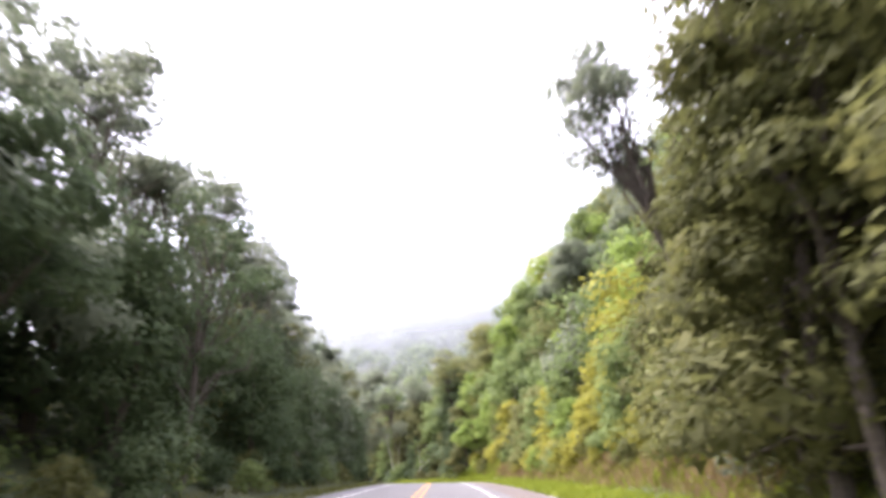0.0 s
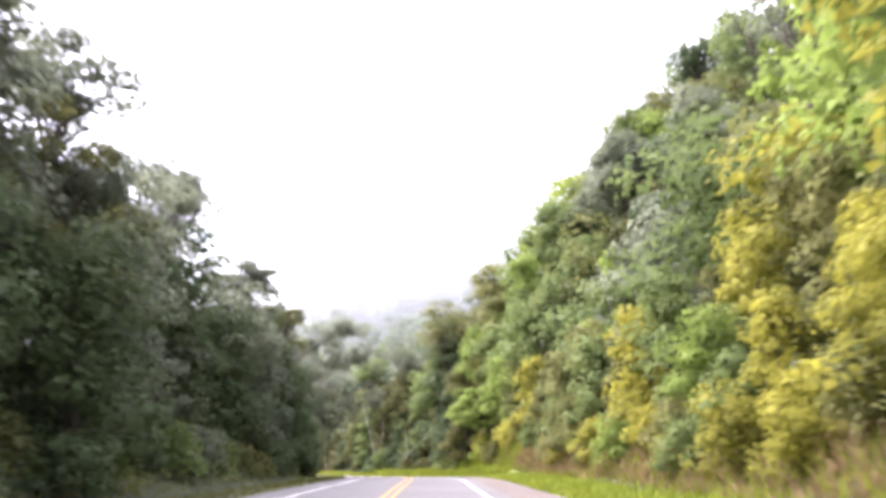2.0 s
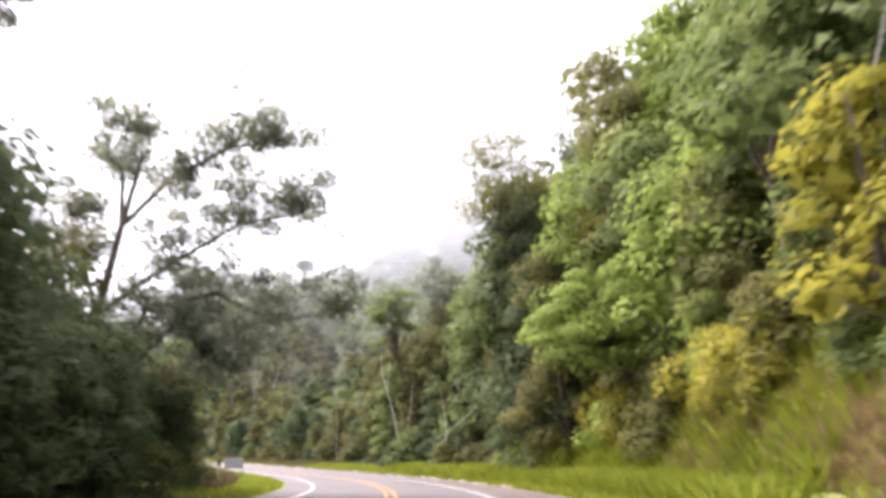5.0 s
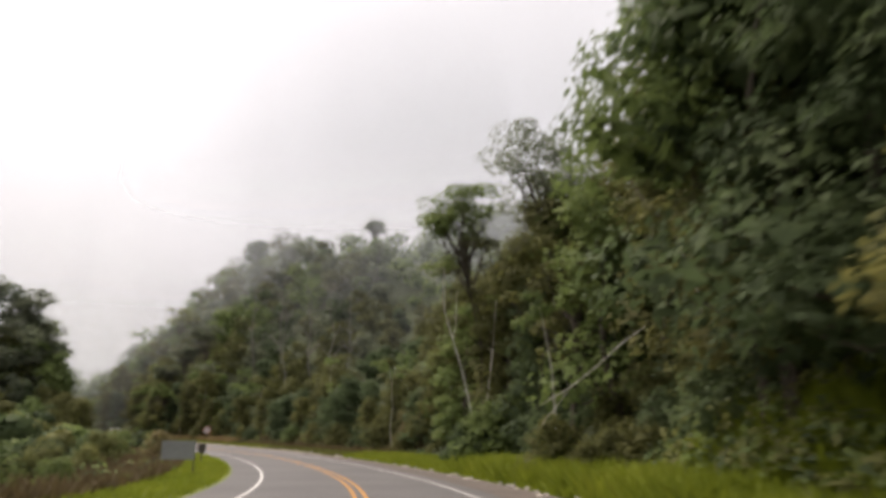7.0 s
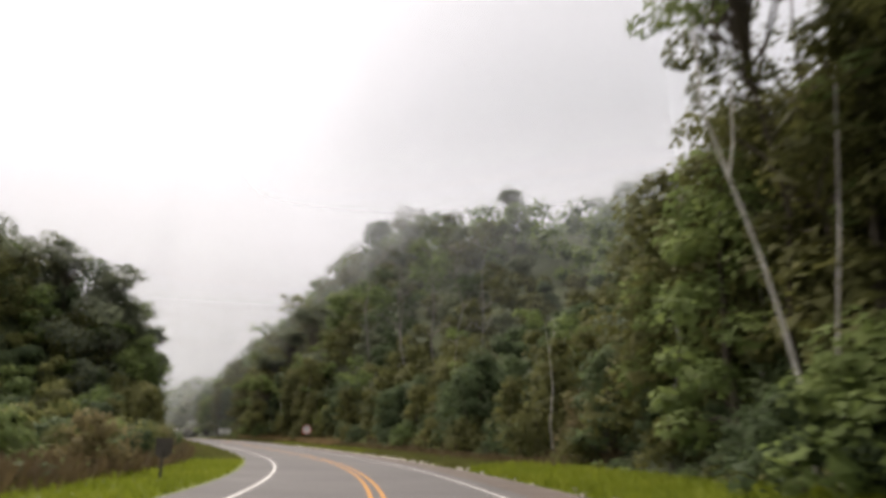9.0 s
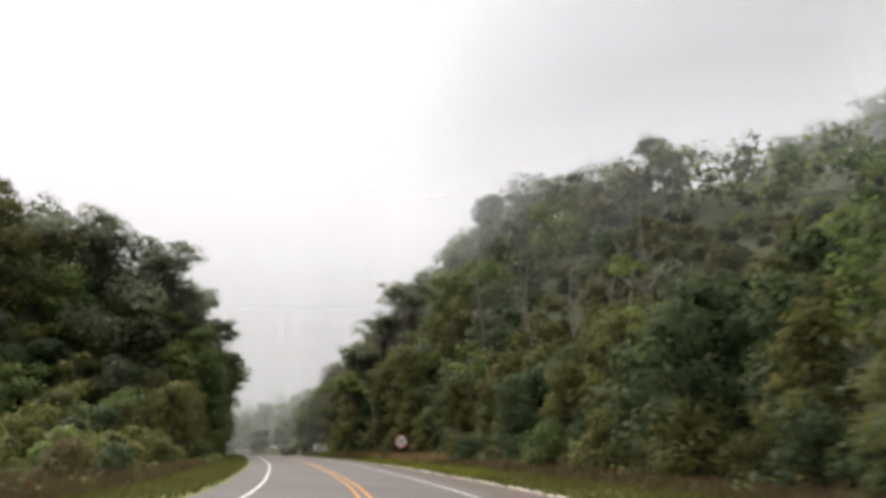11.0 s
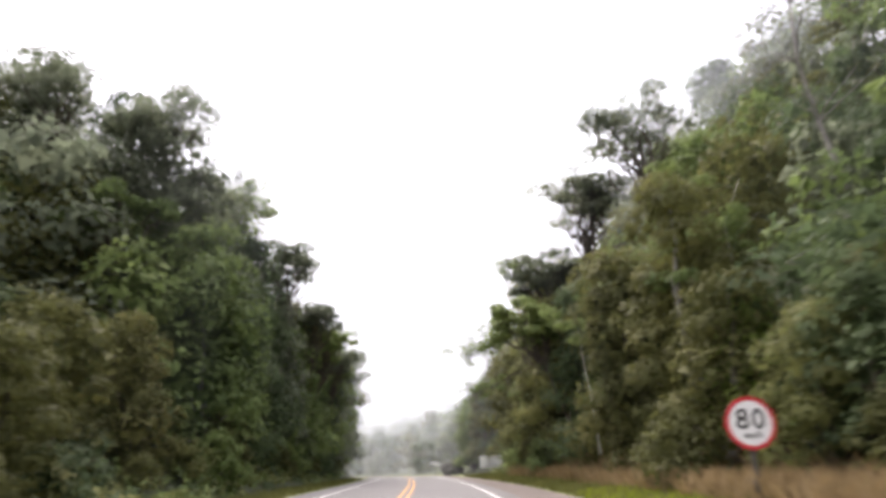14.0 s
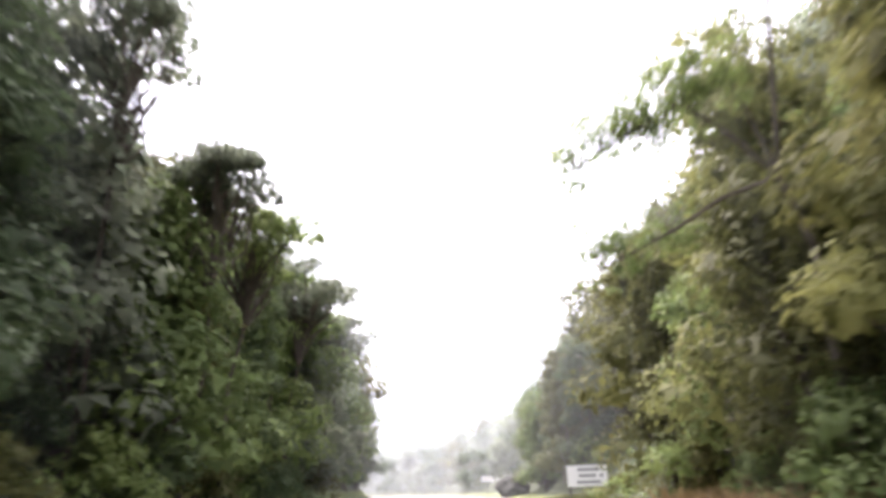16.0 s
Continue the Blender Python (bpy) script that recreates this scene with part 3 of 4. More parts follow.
for t, d, style, size, hue in ((7.85, 9.6, "big", 1.15, "dark"), (8.2, 9.6, "wood", 1.2, "green"), (8.3, 12, "big", 1.3, "olive"), (8.7, 13.6, "big", 1.3, "moss"), (7.6, 13.0, "big", 1.4, "olive"), (7.2, 14, "big", 1.2, "bright"), (6.8, 17, "wood", 1.3, "green"), (6.2, 20, "wood", 1.3, "grey"), (9.7, 13.2, "wood", 1.25, "moss"), (10.0, 15, "open", 1.2, "moss"), (9.4, 16, "big", 1.2, "moss"), (10.3, 12.4, "open", 1.25, "moss"), (7.4, 10.6, "big", 1.1, "bright"), (6.9, 11.6, "edge", 0.95, "bright"), (6.6, 11.2, "edge", 0.8, "olive"),
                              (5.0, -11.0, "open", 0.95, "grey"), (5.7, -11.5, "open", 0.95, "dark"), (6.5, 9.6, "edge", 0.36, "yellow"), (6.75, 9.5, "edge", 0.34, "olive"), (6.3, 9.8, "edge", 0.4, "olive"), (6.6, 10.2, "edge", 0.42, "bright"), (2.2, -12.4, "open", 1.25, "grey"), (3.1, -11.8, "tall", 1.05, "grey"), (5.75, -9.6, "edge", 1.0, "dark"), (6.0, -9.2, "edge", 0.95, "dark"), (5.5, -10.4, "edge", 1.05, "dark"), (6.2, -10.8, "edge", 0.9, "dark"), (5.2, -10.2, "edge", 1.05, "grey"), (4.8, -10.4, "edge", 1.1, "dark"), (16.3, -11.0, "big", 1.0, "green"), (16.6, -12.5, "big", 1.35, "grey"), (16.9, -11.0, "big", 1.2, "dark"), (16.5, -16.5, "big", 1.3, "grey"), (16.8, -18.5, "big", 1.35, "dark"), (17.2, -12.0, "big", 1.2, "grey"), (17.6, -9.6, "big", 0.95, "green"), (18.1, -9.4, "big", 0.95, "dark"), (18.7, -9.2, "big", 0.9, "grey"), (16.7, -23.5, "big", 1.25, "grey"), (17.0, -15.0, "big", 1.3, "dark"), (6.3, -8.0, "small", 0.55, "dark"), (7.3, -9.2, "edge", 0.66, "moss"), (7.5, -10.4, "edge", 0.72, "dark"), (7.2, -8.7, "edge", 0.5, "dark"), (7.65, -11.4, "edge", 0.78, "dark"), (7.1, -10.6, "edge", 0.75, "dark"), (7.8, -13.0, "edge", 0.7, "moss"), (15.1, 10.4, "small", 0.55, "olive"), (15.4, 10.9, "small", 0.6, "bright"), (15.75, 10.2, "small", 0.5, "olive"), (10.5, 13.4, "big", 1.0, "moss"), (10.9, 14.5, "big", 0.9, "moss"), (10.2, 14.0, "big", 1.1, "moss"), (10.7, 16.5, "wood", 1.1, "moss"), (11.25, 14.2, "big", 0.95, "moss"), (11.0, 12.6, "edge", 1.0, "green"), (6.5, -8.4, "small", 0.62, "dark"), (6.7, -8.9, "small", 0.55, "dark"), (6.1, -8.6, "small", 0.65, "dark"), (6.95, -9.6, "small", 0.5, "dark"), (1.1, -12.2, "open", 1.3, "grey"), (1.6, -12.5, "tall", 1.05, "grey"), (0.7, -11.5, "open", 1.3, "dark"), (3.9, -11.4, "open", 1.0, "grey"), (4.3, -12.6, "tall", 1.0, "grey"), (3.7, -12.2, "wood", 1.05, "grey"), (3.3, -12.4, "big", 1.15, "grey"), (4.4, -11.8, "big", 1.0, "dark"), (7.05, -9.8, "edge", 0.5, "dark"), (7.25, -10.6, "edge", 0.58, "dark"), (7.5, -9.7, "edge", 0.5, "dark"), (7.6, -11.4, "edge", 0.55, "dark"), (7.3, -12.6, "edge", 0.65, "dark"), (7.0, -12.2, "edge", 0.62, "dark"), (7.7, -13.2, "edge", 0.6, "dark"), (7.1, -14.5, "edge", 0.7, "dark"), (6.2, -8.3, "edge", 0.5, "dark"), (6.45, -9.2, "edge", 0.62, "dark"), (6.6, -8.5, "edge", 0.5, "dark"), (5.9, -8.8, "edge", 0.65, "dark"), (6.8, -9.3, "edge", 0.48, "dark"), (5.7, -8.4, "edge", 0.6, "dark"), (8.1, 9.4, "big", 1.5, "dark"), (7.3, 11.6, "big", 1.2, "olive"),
                              (0.95, 8.8, "big", 1.15, "moss"), (0.45, 9.2, "big", 1.0, "moss"), (16.3, 9.4, "edge", 1.1, "dark"), (15.9, 9.6, "edge", 1.1, "moss"), (16.7, 9.8, "big", 1.05, "olive"), (17.2, 9.8, "big", 1.1, "olive"), (17.8, 9.3, "edge", 1.2, "moss")):
    plant(rng, style, spot(t, d), size, hue)
# valley side: dark wood, its deep shade put into the leaf hues, then the wooded knoll
edge_row(-1.2, 3.9, -13, -8.6, 3.3, 400, {"edge": 5, "wood": 1.0, "open": 1.6}, (0.8, 1.08), SHADY, 0.25)
edge_row(3.9, 6.9, -13.5, -10.2, 3.3, 200, {"edge": 5, "wood": 1, "open": 1}, (0.8, 1.1), SHADY, 0.25)
KNOLL = {"dark": 2, "green": 4, "grey": 4, "moss": 1}
edge_row(14.6, 16.0, -14.5, -9.6, 3.3, 140, {"small": 5, "edge": 1}, (0.55, 0.8), {"green": 2, "moss": 5, "dark": 2}, 0.2)
edge_row(16.0, 17.4, -13.5, -9.4, 3.4, 150, {"small": 4, "edge": 3, "wood": 1}, (0.95, 1.25), KNOLL, 0.2)
edge_row(17.4, 21.5, -13, -8.4, 3.4, 350, {"small": 6, "wood": 1}, (1.05, 1.4), KNOLL, 0.2)
# shrubs
for t0, t1, d0, d1, gap, tries, sizes, hues in (
        (-0.3, 1.7, 8.4, 10, 2.2, 70, (0.6, 1.0), DARK), (1.7, 4.5, 9.1, 13, 1.9, 420, (0.55, 1.0), SUNNY), (4.5, 6.3, 9.2, 13, 1.9, 240, (0.55, 1.0), {"green": 3, "bright": 2, "olive": 3, "yellow": 2}), (6.3, 7.5, 9.0, 11, 2.2, 45, (0.7, 1.1), {"olive": 3, "yellow": 4, "bright": 1}), (7.5, 8.4, 9.2, 10.5, 2.2, 40, (0.8, 1.2), DEEP),
        (8.4, 11, 10.2, 12.5, 2.3, 90, (0.8, 1.3), DEEP), (11, 15.3, 10.0, 12.5, 2.3, 160, (0.7, 1.2), {"dark": 3, "green": 0.8, "moss": 5, "olive": 1, "russet": 0.4}),
        (15.3, 19, 8.2, 9.8, 2.2, 100, (0.7, 1.2), {"dark": 2, "green": 3, "moss": 4, "olive": 1}), (-0.5, 7.0, -9.2, -7.8, 2.3, 90, (0.6, 1.0), DARK),
        (7.2, 14.4, -13, -8.8, 2.9, 160, (0.5, 0.95), {"dark": 1.5, "green": 2, "olive": 4, "russet": 1.2}),
        (14.4, 16.0, -12.5, -8.8, 2.2, 110, (0.5, 0.9), {"olive": 1, "moss": 5, "dark": 2}), (16.0, 19, -12.0, -7.8, 2.2, 160, (0.8, 1.3), {"dark": 4, "green": 1.5, "moss": 2})):
    for t, d, p in scatter(rng, t0, t1, d0, d1, gap, tries):
        plant(rng, "shrub", p, rng.uniform(*sizes), pick(rng, hues))


# the closed wood behind the edge, beyond counting
def mass_of(name, label, spots, tones):
    woods = Shape()
    for t, d, p, s in spots:
        slot = MASS.index(pick(rng, tones(t, d)))
        for k in range(7 if s > 0 else 4):
            s = abs(s)
            a = k * 2.4 + rng.random()
            out = s * (0.5 + 2.1 * rng.random())
            r = np.array([1.75, 1.75, 1.3]) * s * rng.uniform(0.75, 1.3)
            c = np.array(p) + [math.cos(a) * out, math.sin(a) * out, s * (1.6 + 0.9 * k + 1.2 * rng.random() - 0.6 * out / s)]
            woods.leaves(rng, c, r * 0.72, int(32 * max(s, 0.8)), 0.66, slot, -0.9)
            woods.leaves(rng, c, r, int(96 * max(s, 0.8)), 0.40, slot)
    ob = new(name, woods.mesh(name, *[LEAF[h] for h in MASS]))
    return tagged(ob, label, "forest", kind="stuff")


def slope_tones(t, d):
    if 10.5 < t < 15.5:
        return {"dark": 3, "green": 0.8, "moss": 7, "grey": 0.3}
    if t > 15.5:
        return {"dark": 2, "green": 3, "moss": 4, "grey": 2}
    if t < 1.9:
        return {"moss": 5, "dark": 2, "olive": 2}
    if t < 2.8:
        return {"olive": 4, "moss": 3, "green": 2, "yellow": 0.6}
    if t < 4.6 and d < 30:
        return {"yellow": 4, "olive": 4, "green": 3, "bright": 0.6}
    return UPPER if t < 6.8 else MIXED if t < 8.5 else DARK


inner = [(t, d, p, rng.uniform(0.8, 1.25) * (0.68 if 10.6 < t < 16.2 else 1.0)) for t, d, p in scatter(rng, -0.5, 20.5, 13.5, 44, 4.7, 4500)]
mass_of("hillside_forest", "dense mixed green rainforest covering the steep slope", inner, slope_tones)
knoll = [(t, d, p, rng.uniform(0.9, 1.3) * (0.6 if t < 15.9 else 1.0 if t > 18.4 or d < -19 else 1.35)) for t, d, p in scatter(rng, 14.6, 22.5, -40, -13.0, 4.7, 1200) if t < 15.6 or t > 18.6 or d < -17.5]
knoll += [(t, d, p, rng.uniform(1.0, 1.35)) for t, d, p in scatter(rng, -1.5, 6.2, -26, -13.5, 4.6, 600)]
bend = [(t, d, p, rng.uniform(0.8, 1.2)) for t, d, p in scatter(rng, 20.4, 24.5, -40, -8.5, 4.2, 400) + scatter(rng, 19.2, 22.0, 10.5, 26, 4.6, 200) + scatter(rng, 22.0, 29.5, 7.6, 26, 5.2, 400)]
mass_of("bend_forest", "misty grey-green forest round the far bend", bend, lambda t, d: SHADY)
mass_of("valley_forest", "dark green rainforest on the valley side", knoll, lambda t, d: SHADY)
scrub = [(t, d, p, -rng.uniform(0.28, 0.5)) for t, d, p in scatter(rng, 7.6, 14.6, -40, -13, 3.3, 700)]
scrub += [(t, d, p, -rng.uniform(0.5, 0.85)) for t, d, p in scatter(rng, 14.3, 16.5, -42, -13, 2.9, 600)]
mass_of("scrub", "low olive green scrub on the valley side", scrub, lambda t, d: {"olive": 4, "dark": 2, "green": 2})

# undergrowth that hides the soil
herbs = Shape()
for t0, t1, d0, d1, count in ((-0.3, 8.4, 10.6, 15, 7000), (7.7, 9.0, 8.2, 10.4, 5000), (8.4, 15.3, 9.8, 16, 8000), (15.3, 19, 8.2, 14, 5000), (-0.6, 7.2, -16, -7.8, 9000), (7.2, 14.5, -22, -8.2, 7000), (14.5, 19, -15, -7.2, 10000)):
    for _ in range(count // 12):
        t, d = rng.uniform(t0, t1), rng.uniform(d0, d1)
        herbs.leaves(rng, np.array(spot(t, d, 0.1)), np.array([0.75, 0.75, 0.55]) * rng.uniform(0.5, 1.2), 22, 0.24, int(rng.integers(3)), 0.0)
tagged(new("undergrowth", herbs.mesh("undergrowth", LEAF["green"], LEAF["dark"], LEAF["olive"])), "tangled green undergrowth covering the banks", "undergrowth", kind="stuff")

# tall trees that stand out of the slope's canopy
for t, d, p in scatter(rng, 0.5, 9, 18, 55, 11, 200)[:28] + scatter(rng, 16, 20.5, 14, 60, 13, 200)[:4] + scatter(rng, 17, 21, -26, -12, 8, 80)[:14]:
    plant(rng, pick(rng, {"tall": 2, "open": 2, "wood": 6}), p, rng.uniform(0.9, 1.25), pick(rng, {"green": 3, "grey": 3, "olive": 1, "dark": 2}), pale=rng.random() < 0.6, behind=True)

join_rear()

# far woods
far = Shape()
for t, d, p in scatter(rng, 2, 28, 44, 180, 8.0, 4000) + scatter(rng, 20.5, 29.5, 26, 44, 5.8, 500) + scatter(rng, 24.5, 29, -50, -9, 6.0, 400) + scatter(rng, 12, 26, -90, -38, 8, 500):
    s = rng.uniform(0.85, 1.35)
    for k in range(4):
        c = np.array(p) + [rng.normal() * 1.7, rng.normal() * 1.7, s * (1.2 + 1.25 * k + rng.random())]
        r = np.array([2.6, 2.6, 1.7]) * s * rng.uniform(0.65, 1.2)
        # inner leaves take the dark colour, painting shade into the crowns' gaps
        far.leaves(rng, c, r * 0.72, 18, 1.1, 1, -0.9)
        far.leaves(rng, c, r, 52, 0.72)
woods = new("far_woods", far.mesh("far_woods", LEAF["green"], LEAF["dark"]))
tagged(woods, "misty dark green rainforest covering the far ridge", "forest", kind="stuff")


# ---- far mountain ----
def mountain_z(x, y):
    """A steep wooded mountain behind the bend, falling off towards the valley."""
    crest = 99 - 0.36 * max(20 - x, 0) - 0.006 * max(-40 - x, 0) ** 2 + 7 * rough(x, y, 45, 2)
    return crest * smooth(262, 348, y) * (1 - 0.5 * smooth(360, 430, y)) - 4


grid, quads = [], []
for j in range(30):
    for i in range(48):
        x, y = -150 + 6.0 * i, 258 + 6.0 * j
        grid.append((x, y, max(mountain_z(x, y), -6)))
for j in range(29):
    for i in range(47):
        k = j * 48 + i
        quads.append((k, k + 1, k + 49, k + 48))
tagged(new("mountain", mesh_of("mountain", grid, quads, M_SOIL)), "steep wooded mountain behind the bend", "mountain", kind="structure")
mrng = np.random.default_rng(41)
far = Shape()
for _ in range(640):
    x, y = mrng.uniform(-105, 110), mrng.uniform(268, 362)
    base = np.array([x, y, mountain_z(x, y)])
    if base[2] < 8:
        continue
    s = mrng.uniform(0.85, 1.5)
    for k in range(3):
        c = base + [mrng.normal() * 2.2, mrng.normal() * 2.2, s * (2.0 + 1.9 * k + mrng.random())]
        r = np.array([2.8, 2.8, 2.0]) * s * mrng.uniform(0.65, 1.2)
        # dark inner leaves stand in for the shade inside each crown
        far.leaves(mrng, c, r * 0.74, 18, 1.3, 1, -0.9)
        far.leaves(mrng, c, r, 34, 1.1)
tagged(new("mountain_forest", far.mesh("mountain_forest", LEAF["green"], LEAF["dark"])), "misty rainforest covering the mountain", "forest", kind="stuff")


# ---- mist ----
def mist_bank(p, q, away, high, mat, rims=(0.16, 0.0), lean=0.22):
    """A thin veil of cloud that hangs over the slope between two places on the ground and leans away from the road."""
    p, q, away = Vector(p), Vector(q), Vector(away).normalized()
    verts, faces, soft = [], [], []
    n = 90
    for i in range(n):
        u = i / (n - 1)
        for z in (-3.0, high):
            v = p.lerp(q, u) + away * z * lean
            verts.append((v.x, v.y, z))
            soft.append((smooth(0, rims[0], u) if rims[0] else 1.0) * (smooth(0, rims[1], 1 - u) if rims[1] else 1.0))
    for i in range(n - 1):
        a = i * 2
        faces.append((a, a + 2, a + 3, a + 1))
    ob = new("mist", mesh_of("mist", verts, faces, mat))
    ob.data.attributes.new("thickness", "FLOAT", "POINT").data.foreach_set("value", soft)
    return tagged(ob, "thin pale mist drifting over the wooded slope", "mist", kind="stuff")


def across(t, d, back, width, high, mat, rims=(0.16, 0.0)):
    """Mist that starts beside the road and runs outwards, square to the way one comes from."""
    p = spot(t, d)
    p.z = 0
    way = p - along(t - back)[0]
    way.z = 0
    way.normalize()
    right = Vector((way.y, -way.x, 0)) * (1 if d > 0 else -1)
    mist_bank(p, p + right * width, way, high, mat, rims)


across(12.7, 16, 8, 130, 200, mist_material("mist_bend", 0, 60, 0.08, 0.012, 6.0, 0.02, 170.0), (0.25, 0.2))
across(14.4, 14, 8, 110, 200, mist_material("mist_slope", 0, 48, 0.13, 0.012, 2.0, 0.03, 150.0), (0.25, 0.2))
across(15.9, 12, 8, 110, 200, mist_material("mist_wood", 5, 55, 0.16, 0.012, 8.0, 0.04, 150.0), (0.25, 0.2))
across(17.6, 9, 8, 110, 200, mist_material("mist_ridge", 0, 48, 0.26, 0.012, 3.0, 0.08, 150.0), (0.22, 0.2))
mist_bank((-580, 83, 0), (110, 530, 0), (-0.55, 0.83, 0), 120, mist_material("mist_valley", 2, 30, 0.88, 0.012, 4.0, 0.2, 70.0), (0.1, 0.1))
mist_bank((-230, 302, 0), (130, 284, 0), (0, 1, 0), 250, mist_material("mist_mountain", 50, 98, 0.93, 0.010, 5.0, 0.03, 250.0, 1.8), (0.5, 0.05))
# low cloud that lies over the road beyond the knoll
for k, (t, most, foot) in enumerate(((18.6, 0.07, 0.03), (20.6, 0.13, 0.06), (23.4, 0.26, 0.12))):
    p, q = spot(t, -44), spot(t, 60)
    mist_bank((p.x, p.y, 0), (q.x, q.y, 0), along(t)[1], 120, mist_material("low_cloud", 0, 34, most, 0.02, 11.0 + k, foot, 110.0), (0.15, 0.4), 0.0)


# thin haze along the forest's edge beyond the last bend
for d in (-8.3, 8.1):
    p, q = spot(15.2, d), spot(20.2, d)
    mist_bank((p.x, p.y, 0), (q.x, q.y, 0), along(18)[1], 70, mist_material("edge_haze", 2, 24, 0.05, 0.02, 21.0 + d, 0.012, 60.0), (0.3, 0.3), 0.0)


# ---- trees that stand out ----
def overhanging_tree():
    """A broad thin-crowned tree on the valley side whose limbs reach over the road."""
    rng = np.random.default_rng(77)
    base = np.array([-17.6, 102.6, 0.0])
    base[2] = -0.2
    wood, crown = Shape(), Shape()
    spine = [base, base + [0.1, 0, 3.5], base + [-0.2, 0.3, 7.0], base + [0.3, 0.4, 10.5], base + [0.8, 0.5, 13.6]]
    wood.tube(spine, [0.27, 0.22, 0.18, 0.13, 0.06], 8)
    big = [(1, [(-15.8, 102.8, 6.9), (-13.4, 103.4, 7.6), (-11.2, 103.8, 6.6), (-8.6, 104.2, 6.9)]),
           (2, [(-15.4, 103.6, 8.9), (-12.8, 104.0, 10.6), (-10.4, 104.2, 11.0)]),
           (3, [(-15.2, 102.4, 12.0), (-13.0, 102.8, 13.4), (-11.4, 103.4, 13.9)]),
           (2, [(-19.0, 103.4, 9.0), (-20.6, 104.6, 11.4)]), (1, [(-19.2, 101.4, 5.6), (-21.0, 100.6, 7.4)]),
           (1, [(-14.6, 103.2, 6.6), (-13.6, 103.4, 5.3), (-12.6, 103.6, 4.6)]), (3, [(-17.9, 103.6, 13.0), (-18.4, 104.4, 15.2)])]
    for k, pts in big:
        line = [spine[k]] + [np.array(p) for p in pts]
        n = len(line)
        wood.tube(line, [0.105 * (1 - 0.8 * i / (n - 1)) + 0.012 for i in range(n)], 6)
        for i in range(1, n):
            for j in range(17 if k > 1 else 13):
                c = line[i] + rng.normal(size=3) * [1.0, 1.2, 0.85] * (1 - 0.4 * i / (n - 1)) + [0, 0, 0.5]
                r = np.array([0.85, 0.85, 0.6]) * rng.uniform(0.4, 1.2)
                wood.tube(bent(rng, line[i], c, 3, 0.1), [0.03, 0.02, 0.008], 4)
                crown.leaves(rng, c, r, 150, 0.14, 0, -0.95)
    root = new("tree")
    root.location = (0.6, -1.7, 0.2)
    part("trunk", wood.mesh("trunk", M_BARK), root)
    part("crown", crown.mesh("crown", LEAF["grey"]), root)
    tagged(root, "grey-green thin-crowned tree with limbs reaching over the road", "tree", "forest trees")


def slender_tree(points, radius, side, seed, tuft):
    """A bare pale trunk that rises from the undergrowth, with a small tuft of leaves at its head."""
    rng = np.random.default_rng(seed)
    wood, crown = Shape(), Shape()
    n = len(points)
    wood.tube(points, [radius * (1 - 0.6 * i / (n - 1)) for i in range(n)], 7)
    for line in side:
        wood.tube(line, [radius * 0.42] + [radius * 0.3] * (len(line) - 1), 5)
    head = np.array(points[-1])
    for j in range(tuft):
        c = head + rng.normal(size=3) * [0.7, 0.7, 0.35]
        crown.leaves(rng, c, np.array([0.5, 0.5, 0.25]), 70, 0.19, 0, -0.8)
    root = new("tree")
    part("trunk", wood.mesh("trunk", M_PALE_BARK), root, "bare pale trunk")
    part("crown", crown.mesh("crown", LEAF["green"]), root)
    tagged(root, "slender leaning tree with a bare whitish trunk", "tree", "forest trees")


def crown_tree(base, head, radii, hue, seed, count=34, flat=0.55, leaf=0.17, girth=1.0, label="tall forest tree with a broad crown on bare limbs"):
    """A tall tree whose crown is a broad cloud of flat leaf layers on forking limbs."""
    rng = np.random.default_rng(seed)
    wood, crown = Shape(), Shape()
    base, head, radii = np.array(base), np.array(head), np.array(radii)
    fork = base + (head - base) * 0.62
    wood.tube([base - [0, 0, 0.5]] + bent(rng, base, fork, 4, 0.03)[1:] + [head], [g * girth for g in (0.24, 0.2, 0.17, 0.14, 0.05)], 7)
    for i in range(count):
        u = unit(rng.normal(size=3))
        c = head + u * radii * (0.35 + 0.6 * rng.random())
        r = np.array([1.0, 1.0, flat]) * radii.mean() * rng.uniform(0.20, 0.36)
        wood.tube(bent(rng, fork + (head - fork) * rng.random() * 0.5, c, 4, 0.08), [0.06, 0.045, 0.03, 0.012], 4)
        crown.leaves(rng, c, r, 175, leaf * 1.06, 0, -0.6)
    root = new("tree")
    part("trunk", wood.mesh("trunk", M_BARK), root)
    part("crown", crown.mesh("crown", LEAF[hue]), root)
    tagged(root, HUES[hue] + " " + label, "tree", "forest trees")


